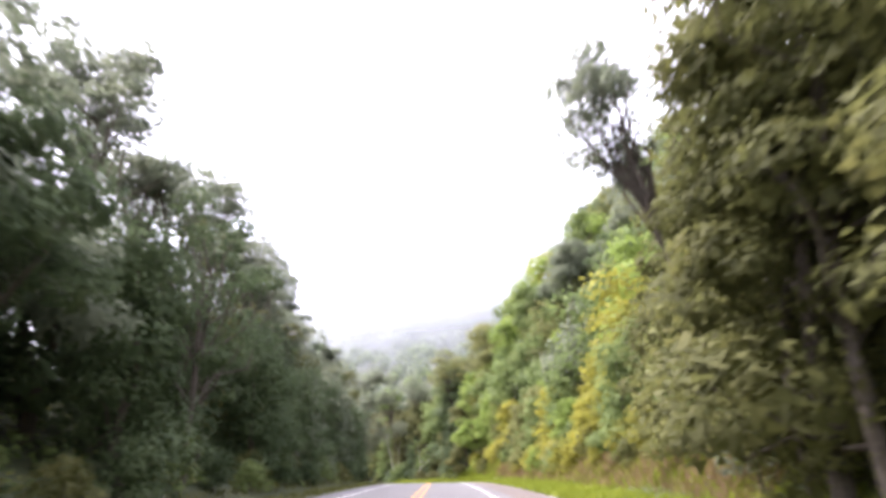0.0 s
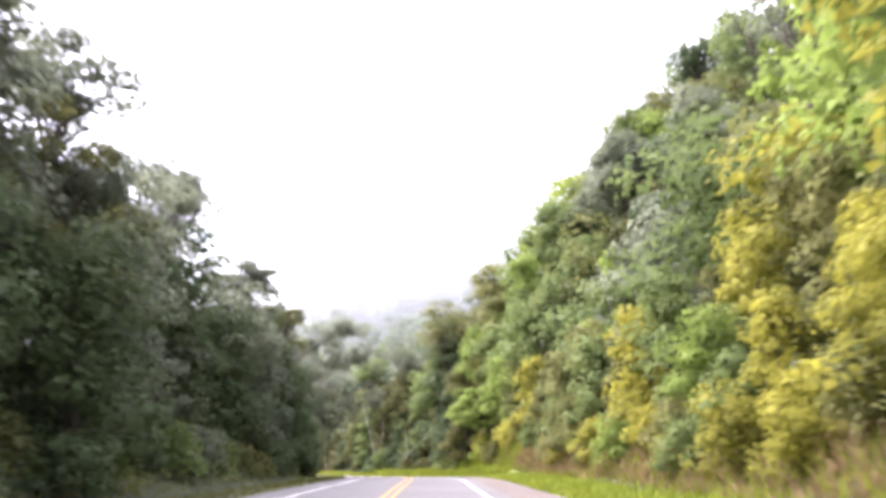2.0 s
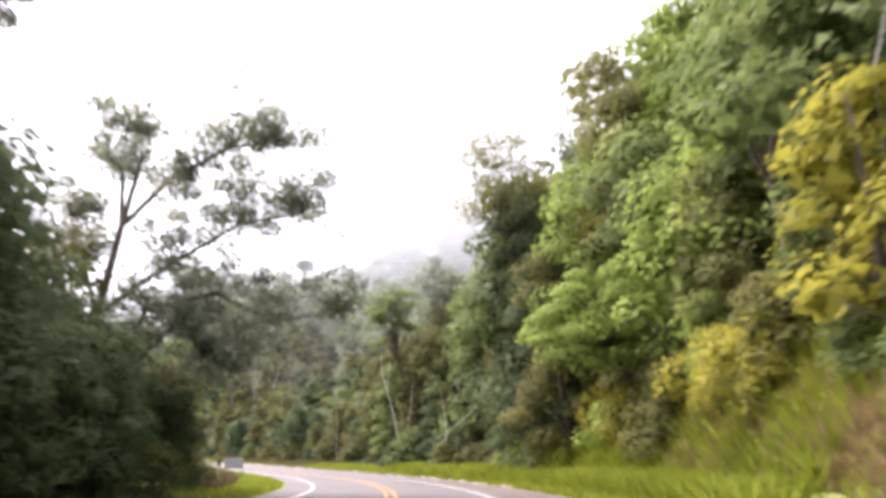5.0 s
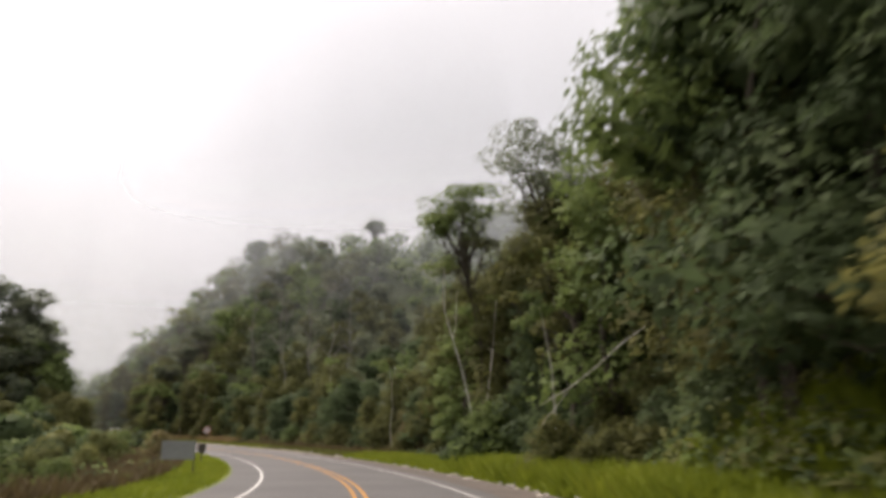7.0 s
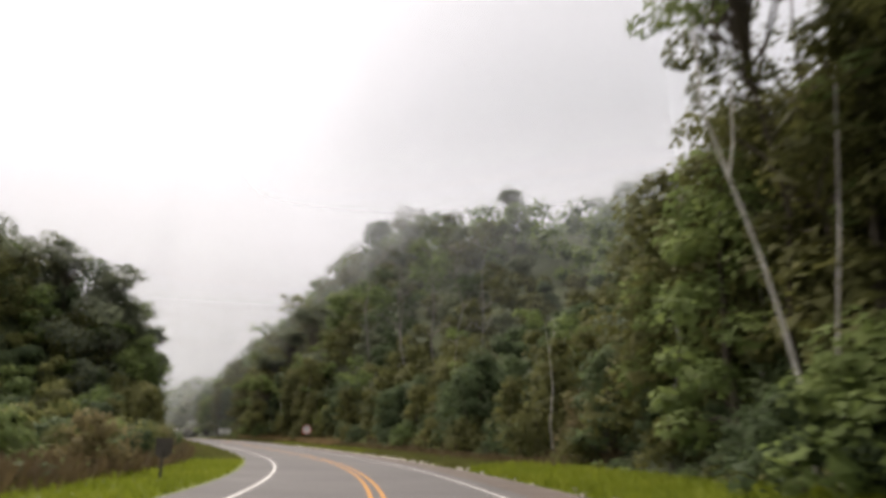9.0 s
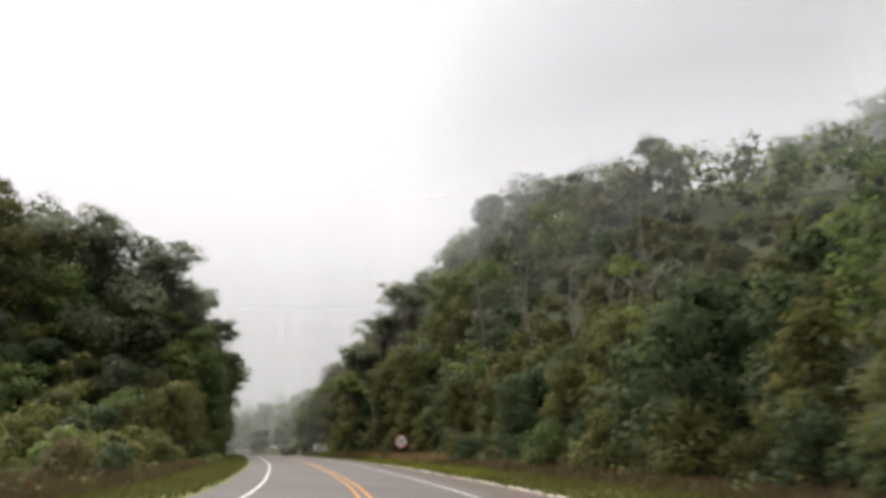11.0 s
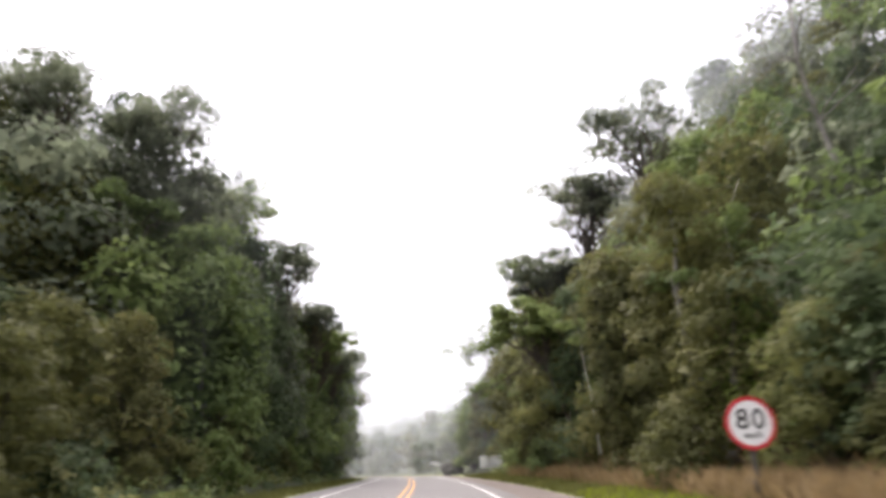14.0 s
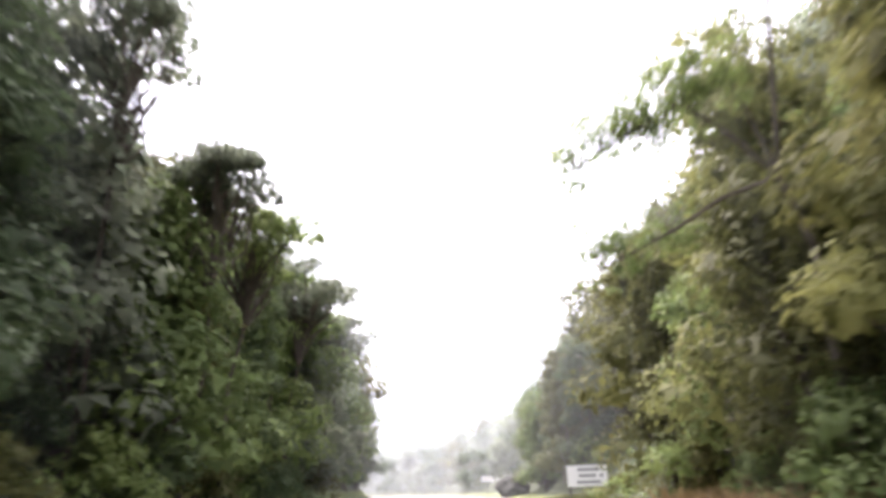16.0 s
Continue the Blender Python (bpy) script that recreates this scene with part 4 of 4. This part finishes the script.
overhanging_tree()
for t, d, head, radii, hue in ((8.0, 9.6, (-1.6, 117.0, 17.6), (3.6, 3.6, 3.2), "olive"), (8.15, 10.4, (0.6, 118.6, 14.2), (3.6, 3.6, 3.2), "green"), (9.7, 12.4, (-8.0, 144.0, 17.0), (3.6, 3.6, 3.0), "grey"), (9.55, 12.0, (-5.6, 143.0, 13.0), (3.0, 3.0, 3.0), "green"),
                               (10.3, 11.4, (-13.8, 148.5, 16.2), (3.0, 3.0, 2.6), "green"), (16.3, 13.6, (-76.4, 223.7, 19.5), (3.6, 3.6, 2.0), "grey"), (16.45, 11.0, (-79.9, 222.4, 16.0), (2.8, 2.8, 1.7), "grey"), (16.6, 9.8, (-83.6, 223.9, 12.2), (2.6, 2.6, 1.6), "grey"), (16.35, 9.2, (-81.4, 218.9, 8.4), (2.2, 2.2, 1.4), "green"), (15.9, 13.4, (-71.8, 219.8, 10.2), (2.6, 2.6, 1.6), "green"),
                               (16.7, -15.2, (-99.3, 206.3, 22.9), (3.6, 3.6, 2.2), "grey"), (16.6, -21.7, (-103.1, 200.9, 24.2), (3.8, 3.8, 2.4), "grey"), (16.7, -28.2, (-107.8, 196.3, 25.0), (3.8, 3.8, 2.4), "grey"), (17.0, -12.4, (-101.6, 212.6, 18.9), (3.3, 3.3, 2.0), "green"),
                               (17.2, -9.4, (-102.6, 217.4, 15.8), (3.0, 3.0, 2.0), "grey"), (17.8, -8.4, (-107.6, 224.2, 11.6), (2.8, 2.8, 1.8), "green"), (18.4, -8.2, (-115.0, 230.6, 11.8), (2.8, 2.8, 2.0), "grey"), (19.0, -7.6, (-122.6, 236.4, 11.2), (2.6, 2.6, 1.8), "grey"), (16.3, -14.8, (-95.2, 202.6, 14.4), (3.2, 3.2, 1.8), "green"),
                               (17.55, -8.3, (-105.4, 221.8, 12.8), (2.4, 2.4, 1.1), "grey"),
                               (1.8, -14.0, (-15.0, 27.0, 17.8), (3.0, 3.0, 2.2), "grey"), (2.1, -13.6, (-15.2, 33.0, 15.4), (2.8, 2.8, 2.0), "grey"), (2.75, -13.4, (-15.0, 41.5, 17.6), (2.8, 2.8, 2.2), "grey"), (3.15, -13.2, (-15.0, 47.0, 16.0), (2.6, 2.6, 1.8), "grey"), (3.7, -13.4, (-15.4, 55.5, 16.0), (2.8, 2.8, 1.9), "grey"),
                               (4.95, -15.6, (-19.0, 74.8, 18.6), (3.2, 3.2, 2.2), "grey"), (5.45, -12.2, (-15.6, 81.4, 14.3), (2.6, 2.6, 1.6), "grey"), (6.0, -11.4, (-14.8, 89.0, 13.2), (2.2, 2.2, 1.4), "grey")):
    crown_tree(spot(t, d), head, radii, hue, int(t * 100), 40, 0.5, 0.16, 0.38)
def leaning_tree(base, fork, limbs, hue, seed):
    """A thin tree that leans out over the road, with airy tufts of leaves along its limbs."""
    rng = np.random.default_rng(seed)
    wood, crown = Shape(), Shape()
    base, fork = np.array(base), np.array(fork)
    wood.tube([base - [0, 0, 0.5]] + bent(rng, base, fork, 5, 0.04)[1:], [0.13, 0.12, 0.1, 0.09, 0.08, 0.07], 7)
    for middle, tip, spread, count in limbs:
        middle, tip = np.array(middle), np.array(tip)
        wood.tube([fork, fork * 0.45 + middle * 0.55 + [0, 0, 0.15], middle, middle * 0.5 + tip * 0.5, tip], [0.06, 0.045, 0.035, 0.022, 0.008], 5)
        for _ in range(count):
            k = rng.random()
            c = middle * (1 - k) + tip * k + rng.normal(size=3) * [spread, spread, spread * 0.6] + [0, 0, 0.2]
            twig = middle * (1 - k) + tip * k
            wood.tube([twig, (twig + c) / 2 + [0, 0, 0.06], c], [0.014, 0.010, 0.004], 4)
            crown.leaves(rng, c, np.array([0.42, 0.42, 0.22]) * rng.uniform(0.5, 1.0), 64, 0.09, 0, -0.6)
    root = new("tree")
    part("trunk", wood.mesh("trunk", M_BARK), root)
    part("crown", crown.mesh("crown", LEAF[hue]), root)
    tagged(root, HUES[hue] + " thin tree leaning out over the roadside with airy tufts", "tree", "forest trees")


leaning_tree(spot(16.95, 9.4), (-86.9, 226.0, 7.2), [((-88.3, 225.0, 9.2), (-90.2, 223.5, 7.9), 0.62, 60), ((-87.3, 225.4, 9.4), (-88.6, 224.8, 9.0), 0.6, 40), ((-88.4, 224.4, 6.2), (-89.6, 223.4, 5.5), 0.4, 26),
                                                             ((-85.6, 224.6, 12.4), (-86.6, 223.7, 13.3), 0.5, 40)], "green", 1695)
crown_tree(spot(17.3, 58), (-59.2, 268.1, 51.6), (3.8, 3.8, 2.0), "grey", 1731, 40)
crown_tree(spot(18.8, 48.5), (-85.0, 277.4, 48.5), (3.6, 3.6, 2.2), "grey", 1881, 40)
crown_tree(spot(1.15, 8.7), (4.2, 17.9, 10.8), (1.5, 2.0, 2.8), "grey", 115, 30, 0.6, 0.12, 0.2)
crown_tree(spot(7.05, 10.2), (1.8, 104.3, 7.0), (2.8, 2.8, 2.5), "bright", 705, 44, 0.5, 0.17, 0.6, "leafy forest-edge tree whose crown hangs over the grass")
slender_tree([(-12.75, 148.25, 0.6), (-12.88, 148.21, 2.39), (-13.18, 148.08, 4.0), (-13.54, 147.92, 5.62), (-14.09, 147.68, 7.53), (-14.62, 147.45, 9.4), (-14.67, 147.43, 12.2)], 0.066,
             [[(-14.09, 147.68, 7.55), (-13.95, 147.72, 8.4), (-13.85, 147.78, 10.8)]], 5, 6)
slender_tree([(-12.1, 148.4, 0.8), (-12.07, 148.41, 3.55), (-11.75, 148.55, 6.35), (-11.47, 148.67, 10.1)], 0.046, [], 6, 4)

# more bare pale stems along the edge
srng = np.random.default_rng(31)
for t0, t1, d0, d1, count in ((3.0, 6.4, 10.5, 14, 5), (8.6, 11.0, 11, 13.5, 7), (11.5, 16.0, 10.8, 14, 7), (16.0, 18.6, 9.2, 13, 8)):
    for _ in range(count):
        p = np.array(spot(srng.uniform(t0, t1), srng.uniform(d0, d1)))
        tilt = srng.normal(size=2) * 0.13
        tall = srng.uniform(5.5, 9.0)
        pts = [p + [0, 0, -0.3]] + [p + [tilt[0] * tall * u + srng.normal() * 0.12, tilt[1] * tall * u + srng.normal() * 0.12, tall * u] for u in (0.25, 0.5, 0.75, 1.0)]
        slender_tree(pts, srng.uniform(0.024, 0.038), [[pts[3], pts[3] + srng.normal(size=3) * 0.4 + [0, 0, 0.9], pts[3] + srng.normal(size=3) * 0.7 + [0, 0, 1.9]]], int(srng.integers(1000)), 5)


def leaning_branch():
    wood = Shape()
    wood.tube([(-6.98, 127.95, 2.68), (-6.45, 128.5, 3.05), (-6.02, 128.9, 3.33), (-5.05, 129.3, 4.12), (-4.1, 129.7, 5.0), (-3.3, 130.1, 5.6)], [0.010, 0.015, 0.018, 0.020, 0.021, 0.016], 7)
    wood.tube([(-6.9, 128.0, 2.05), (-6.82, 128.08, 2.25), (-6.5, 128.4, 2.6), (-6.15, 128.78, 3.12), (-6.0, 128.9, 3.34)], [0.012, 0.013, 0.013, 0.012, 0.014], 6)
    ob = new("fallen_branch", wood.mesh("fallen_branch", M_PALE_BARK))
    tagged(ob, "bare whitish forked branch leaning in the undergrowth", "branch")


def bare_tree(base, tall, seed):
    """A dead tree of bare forking twigs."""
    rng = np.random.default_rng(seed)
    wood = Shape()
    base = np.array(base)
    spine = bent(rng, base - [0, 0, 0.4], base + [rng.normal() * 0.8, rng.normal() * 0.8, tall], 6, 0.02)
    wood.tube(spine, [0.15, 0.13, 0.11, 0.09, 0.06, 0.025], 6)
    for i in range(14):
        a, k = i * 2.4, int(rng.integers(2, 6))
        tip = spine[k] + np.array([math.cos(a), math.sin(a), 0.75]) * rng.uniform(1.2, 3.0)
        limb = bent(rng, spine[k], tip, 4, 0.07)
        wood.tube(limb, [0.05, 0.04, 0.03, 0.014], 4)
        for j in range(6):
            q = limb[int(rng.integers(1, 4))]
            wood.tube(bent(rng, q, q + rng.normal(size=3) * [0.6, 0.6, 0.35] + [0, 0, 0.7], 3, 0.08), [0.02, 0.016, 0.009], 3)
    root = new("tree")
    part("trunk", wood.mesh("trunk", M_GREY_BARK), root)
    tagged(root, "leafless grey tree with fine bare twigs", "tree", "forest trees")


for i, (t, d) in enumerate(((15.2, 21), (15.6, 23), (14.9, 24), (14.5, 26), (15.9, 20), (14.2, 22))):
    bare_tree(spot(t, d), 17.0, 60 + i)
slender_tree([(-6.9, 134.9, 1.2), (-7.0, 134.56, 4.27), (-7.23, 133.9, 6.07), (-7.4, 133.6, 7.0)], 0.042, [], 71, 4)
slender_tree([(-71.6, 220.4, 5.5), (-71.64, 219.9, 10.7), (-71.47, 218.7, 12.1), (-71.3, 217.9, 13.2)], 0.05, [[(-71.62, 220.0, 9.4), (-70.45, 219.5, 10.6), (-69.35, 219.4, 12.7)]], 72, 4)
slender_tree([(-70.3, 216.0, 2.0), (-69.84, 214.7, 5.0), (-69.58, 213.5, 5.9), (-69.4, 212.8, 7.4)], 0.034, [], 73, 3)
slender_tree([(-75.2, 216.0, 1.6), (-75.56, 216.22, 3.86), (-76.1, 216.6, 5.3), (-76.5, 216.9, 7.0)], 0.03, [], 74, 4)


leaning_branch()
for x, y, size, hue in ((-11.6, 146.7, 1.5, "green"), (-10.4, 147.4, 1.7, "green"), (-13.0, 147.2, 1.0, "dark"), (-4.6, 130.2, 0.85, "moss"), (-5.4, 129.0, 0.6, "moss"), (-3.5, 129.3, 0.9, "moss"), (-6.7, 132.3, 1.0, "moss")):
    plant(rng, "shrub", (x, y, 0.2), size, hue)


# ---- road signs ----
def bm_mesh(name, build, *mats):
    bm = bmesh.new()
    build(bm)
    me = bpy.data.meshes.new(name)
    bm.to_mesh(me)
    bm.free()
    for m in mats:
        me.materials.append(m)
    return me


def box_mesh(name, sx, sy, sz, mat, bevel=0.006):
    def build(bm):
        bmesh.ops.create_cube(bm, size=1)
        bmesh.ops.scale(bm, vec=(sx, sy, sz), verts=bm.verts)
        bmesh.ops.bevel(bm, geom=bm.edges[:], offset=min(bevel, 0.4 * min(sx, sy, sz)), segments=2, affect="EDGES")
    return bm_mesh(name, build, mat)


def disc_mesh(name, outer, inner, depth, mat):
    """A flat disc, or a ring where inner is above 0, that faces -y."""
    def build(bm):
        n = 48
        rows = []
        for r, y in ((inner, -depth / 2), (outer, -depth / 2), (outer, depth / 2), (inner, depth / 2)):
            rows.append([bm.verts.new((math.cos(2 * math.pi * i / n) * r, y, math.sin(2 * math.pi * i / n) * r)) for i in range(n)] if r > 0 else None)
        if inner > 0:
            for a, b in ((0, 1), (1, 2), (2, 3), (3, 0)):
                for i in range(n):
                    j = (i + 1) % n
                    bm.faces.new((rows[a][i], rows[a][j], rows[b][j], rows[b][i]))
        else:
            bm.faces.new(rows[1])
            bm.faces.new(rows[2][::-1])
            for i in range(n):
                j = (i + 1) % n
                bm.faces.new((rows[1][i], rows[1][j], rows[2][j], rows[2][i]))
        bmesh.ops.recalc_face_normals(bm, faces=bm.faces[:])
    return bm_mesh(name, build, mat)


def lettering(text, size, mat):
    """Text as a mesh, upright and facing -y, centred."""
    cu = bpy.data.curves.new("lettering", "FONT")
    cu.body, cu.size, cu.extrude = text, size, 0.002
    cu.align_x, cu.align_y = "CENTER", "CENTER"
    cu.offset = size * 0.012
    ob = bpy.data.objects.new("lettering", cu)
    scene.collection.objects.link(ob)
    me = bpy.data.meshes.new_from_object(ob.evaluated_get(bpy.context.evaluated_depsgraph_get()))
    bpy.data.objects.remove(ob)
    me.transform(pose(0, 0, 0, 90, 0, 0))
    me.materials.clear()
    me.materials.append(mat)
    return me


def put(ob, x, y, z, rx=0, ry=0, rz=0):
    ob.matrix_local = pose(x, y, z, rx, ry, rz)
    return ob


def speed_sign():
    root = new("speed_sign")
    x, y, zg = -63.8, 205.1, 0.12
    root.matrix_world = pose(x, y, zg, 0, 0, heading(14.6) + 4)
    put(part("post", box_mesh("post", 0.085, 0.07, 2.1, M_POST), root), 0, 0.06, 0.95)
    plate = put(part("plate", disc_mesh("plate", 0.51, 0, 0.012, M_SIGN_WHITE), root), 0, 0, 1.82)
    put(part("border", disc_mesh("border", 0.525, 0.445, 0.016, M_SIGN_RED), plate, "red border ring"), 0, -0.004, 0)
    for dx, digit in ((-0.165, "8"), (0.165, "0")):
        put(part("numeral", lettering(digit, 0.56, M_SIGN_BLACK), plate, "black numeral"), dx, -0.011, 0.06)
    put(part("unit", lettering("km/h", 0.19, M_SIGN_BLACK), plate, "small black letters"), 0.02, -0.011, -0.24)
    tagged(root, "round white speed limit sign with red border on a dark post", "road sign")


def board_sign():
    """White board on two posts; its three lines cannot be read."""
    root = new("notice_board")
    root.matrix_world = pose(-108.1, 244.1, 0.15, 0, 0, heading(18.6))
    for sx in (-0.95, 0.95):
        put(part("post", box_mesh("post", 0.09, 0.07, 2.1, M_POST), root), sx, 0.05, 0.85)
    board = put(part("board", box_mesh("board", 2.2, 0.03, 1.1, M_SIGN_WHITE), root), 0, 0, 1.5)
    for z, w, m, dx in ((0.33, 1.2, M_SIGN_GREY, 0.08), (0.0, 0.95, M_SIGN_GREY, 0.0), (0.0, 0.2, M_SIGN_GREY, 0.78), (-0.33, 1.3, M_SIGN_GREY, 0.05)):
        put(part("line_of_writing", box_mesh("line_of_writing", w, 0.006, 0.15, m, 0.001), board, "grey line of writing"), dx, -0.018, z)
    tagged(root, "white roadside notice board with three grey lines on two posts", "road sign")


def back_sign():
    """A board seen from behind, on two posts."""
    root = new("direction_sign")
    root.matrix_world = pose(-24.15, 134.1, -0.42, 0, 0, heading(9.6) + 3)
    for sx, high in ((-0.98, 1.15), (0.76, 1.9)):
        put(part("post", box_mesh("post", 0.07, 0.07, high, M_POST), root), sx, 0, high / 2 - 0.2)
    put(part("board", box_mesh("board", 1.46, 0.03, 0.84, M_SIGN_BACK), root), 0.05, -0.06, 1.28)
    put(part("rail", box_mesh("rail", 1.9, 0.03, 0.05, M_POST), root), -0.1, -0.02, 0.92)
    tagged(root, "grey back of a roadside sign board on two posts", "road sign")


def small_sign():
    root = new("marker_sign")
    root.matrix_world = pose(-30.8, 147.6, -0.55, 0, 0, heading(10.7) + 4)
    put(part("post", box_mesh("post", 0.07, 0.06, 1.3, M_POST), root), 0, 0, 0.55)
    def build(bm):
        pts = [(-0.25, 0.3), (0.25, 0.3), (0.25, -0.16), (0.12, -0.3), (-0.12, -0.3), (-0.25, -0.16)]
        f = bm.faces.new([bm.verts.new((px, 0, pz)) for px, pz in pts])
        g = bmesh.ops.extrude_face_region(bm, geom=[f])
        bmesh.ops.translate(bm, vec=(0, 0.02, 0), verts=[v for v in g["geom"] if isinstance(v, bmesh.types.BMVert)])
        bmesh.ops.recalc_face_normals(bm, faces=bm.faces[:])
    put(part("plate", bm_mesh("plate", build, M_POST), root), 0, 0.05, 1.18)
    tagged(root, "dark back of a small shield-shaped marker on a post", "road sign")


def far_sign():
    root = new("marker_sign")
    p = spot(21.2, 5.4)
    root.matrix_world = pose(p.x, p.y, p.z, 0, 0, heading(21.2))
    put(part("post", box_mesh("post", 0.08, 0.08, 2.2, M_POST), root), 0, 0.05, 0.9)
    put(part("plate", box_mesh("plate", 1.3, 0.02, 0.5, M_SIGN_WHITE), root), 0, 0, 1.9)
    tagged(root, "small white roadside marker on a post in the mist", "road sign")


speed_sign()
board_sign()
back_sign()
small_sign()
far_sign()


def boulder():
    bm = bmesh.new()
    bmesh.ops.create_icosphere(bm, subdivisions=4, radius=1)
    for v in bm.verts:
        k = 1 + 0.32 * noise.noise(v.co * 1.3) + 0.12 * noise.noise(v.co * 4)
        v.co = Vector((v.co.x * 1.7, v.co.y * 1.3, v.co.z * 1.15)) * k
    me = bpy.data.meshes.new("boulder")
    bm.to_mesh(me)
    bm.free()
    me.materials.append(M_ROCK)
    ob = new("boulder", me)
    p = spot(20.4, 6.6)
    ob.location = (p.x, p.y, p.z + 0.6)
    tagged(ob, "dark mossy boulder on the road's edge", "boulder")


boulder()


# ---- grass ----
def blades(name, label, stretches, mat, seed):
    """stretches: t0, t1, d0, d1, count, height."""
    rng = np.random.default_rng(seed)
    v, f = [], []
    for t0, t1, d0, d1, count, high in stretches:
        for _ in range(count):
            t, d = rng.uniform(t0, t1), rng.uniform(d0, d1)
            p = spot(t, d)
            h = high * rng.uniform(0.5, 1.4)
            a = rng.random() * math.pi
            w = 0.035 + 0.05 * h
            lean = rng.normal(size=2) * h * 0.45
            dx, dy = math.cos(a) * w, math.sin(a) * w
            k = len(v)
            v += [(p.x - dx, p.y - dy, p.z - 0.02), (p.x + dx, p.y + dy, p.z - 0.02), (p.x + lean[0], p.y + lean[1], p.z + h)]
            f.append((k, k + 1, k + 2))
    ob = new(name, mesh_of(name, v, f, mat))
    tagged(ob, label, "grass", kind="stuff")


blades("grass", "bright green roadside grass", [
    (0.2, 8, 5.7, 8.6, 22000, 0.22), (0.8, 6.8, 8.2, 10.6, 9000, 0.4), (8.0, 9.6, 6.0, 8.2, 7000, 0.75), (8, 11.5, 5.8, 10.2, 26000, 0.36), (6.0, 7.7, 6.8, 11.0, 17000, 0.62), (7.7, 8.6, 6.5, 9.8, 8000, 0.55),
    (13.2, 15.6, 5.9, 7.6, 7000, 0.22), (7, 12, -8.6, -4.9, 15000, 0.22)], M_GRASS, 5)
blades("grass", "dull olive roadside grass", [(11.5, 19, 5.8, 9.6, 22000, 0.26), (12, 19, -8.4, -4.9, 13000, 0.24), (0, 7, -8.4, -4.9, 7000, 0.2)], M_DULL, 15)
blades("dry_grass", "dry reddish-brown grass on the bank", [
    (1.2, 6.6, 8.3, 10.2, 10000, 0.42), (4.6, 6.9, 8.5, 11.5, 6000, 0.55), (14.3, 17.6, 7.4, 10.4, 13000, 0.62)], M_DRY, 6)
blades("dry_grass", "withered brown grass and bracken at the forest's foot", [(11.2, 17.5, 8.2, 11.8, 13000, 0.5), (7.5, 14.5, -11.5, -7.6, 12000, 0.6)], M_BROWN, 16)


# ---- broken kerb along the shoulder ----
kerb = new("kerb")
tagged(kerb, "broken whitish concrete kerb stones along the shoulder", "kerb", kind="structure")
krng = np.random.default_rng(9)
KERB_MESHES = []
for s in range(4):
    bm = bmesh.new()
    bmesh.ops.create_cube(bm, size=1)
    for v in bm.verts:
        v.co += Vector(krng.normal(size=3) * 0.1)
    bmesh.ops.bevel(bm, geom=bm.edges[:], offset=0.08, segments=1, affect="EDGES")
    me = bpy.data.meshes.new("stone")
    bm.to_mesh(me)
    bm.free()
    me.materials.append(M_CONCRETE)
    KERB_MESHES.append(me)
stations = [krng.uniform(7.4, 11.2) for _ in range(60)] + [12.4 + 2.4 * i / 60 for i in range(60)] + [krng.uniform(11.2, 12.4) for _ in range(14)]
for i, t in enumerate(stations):
    tidy = 60 <= i < 120
    d = 5.8 + krng.normal() * (0.05 if tidy else 0.18)
    p = spot(t, d)
    st = part("stone", KERB_MESHES[i % 4], kerb)
    long = krng.uniform(0.4, 0.62) if tidy else krng.uniform(0.12, 0.4)
    st.matrix_local = pose(p.x, p.y, p.z + 0.03, krng.normal() * 4, krng.normal() * 4, heading(t) + krng.normal() * (4 if tidy else 40)) @ Matrix.Diagonal((0.12, long, 0.12 if tidy else krng.uniform(0.1, 0.22), 1))
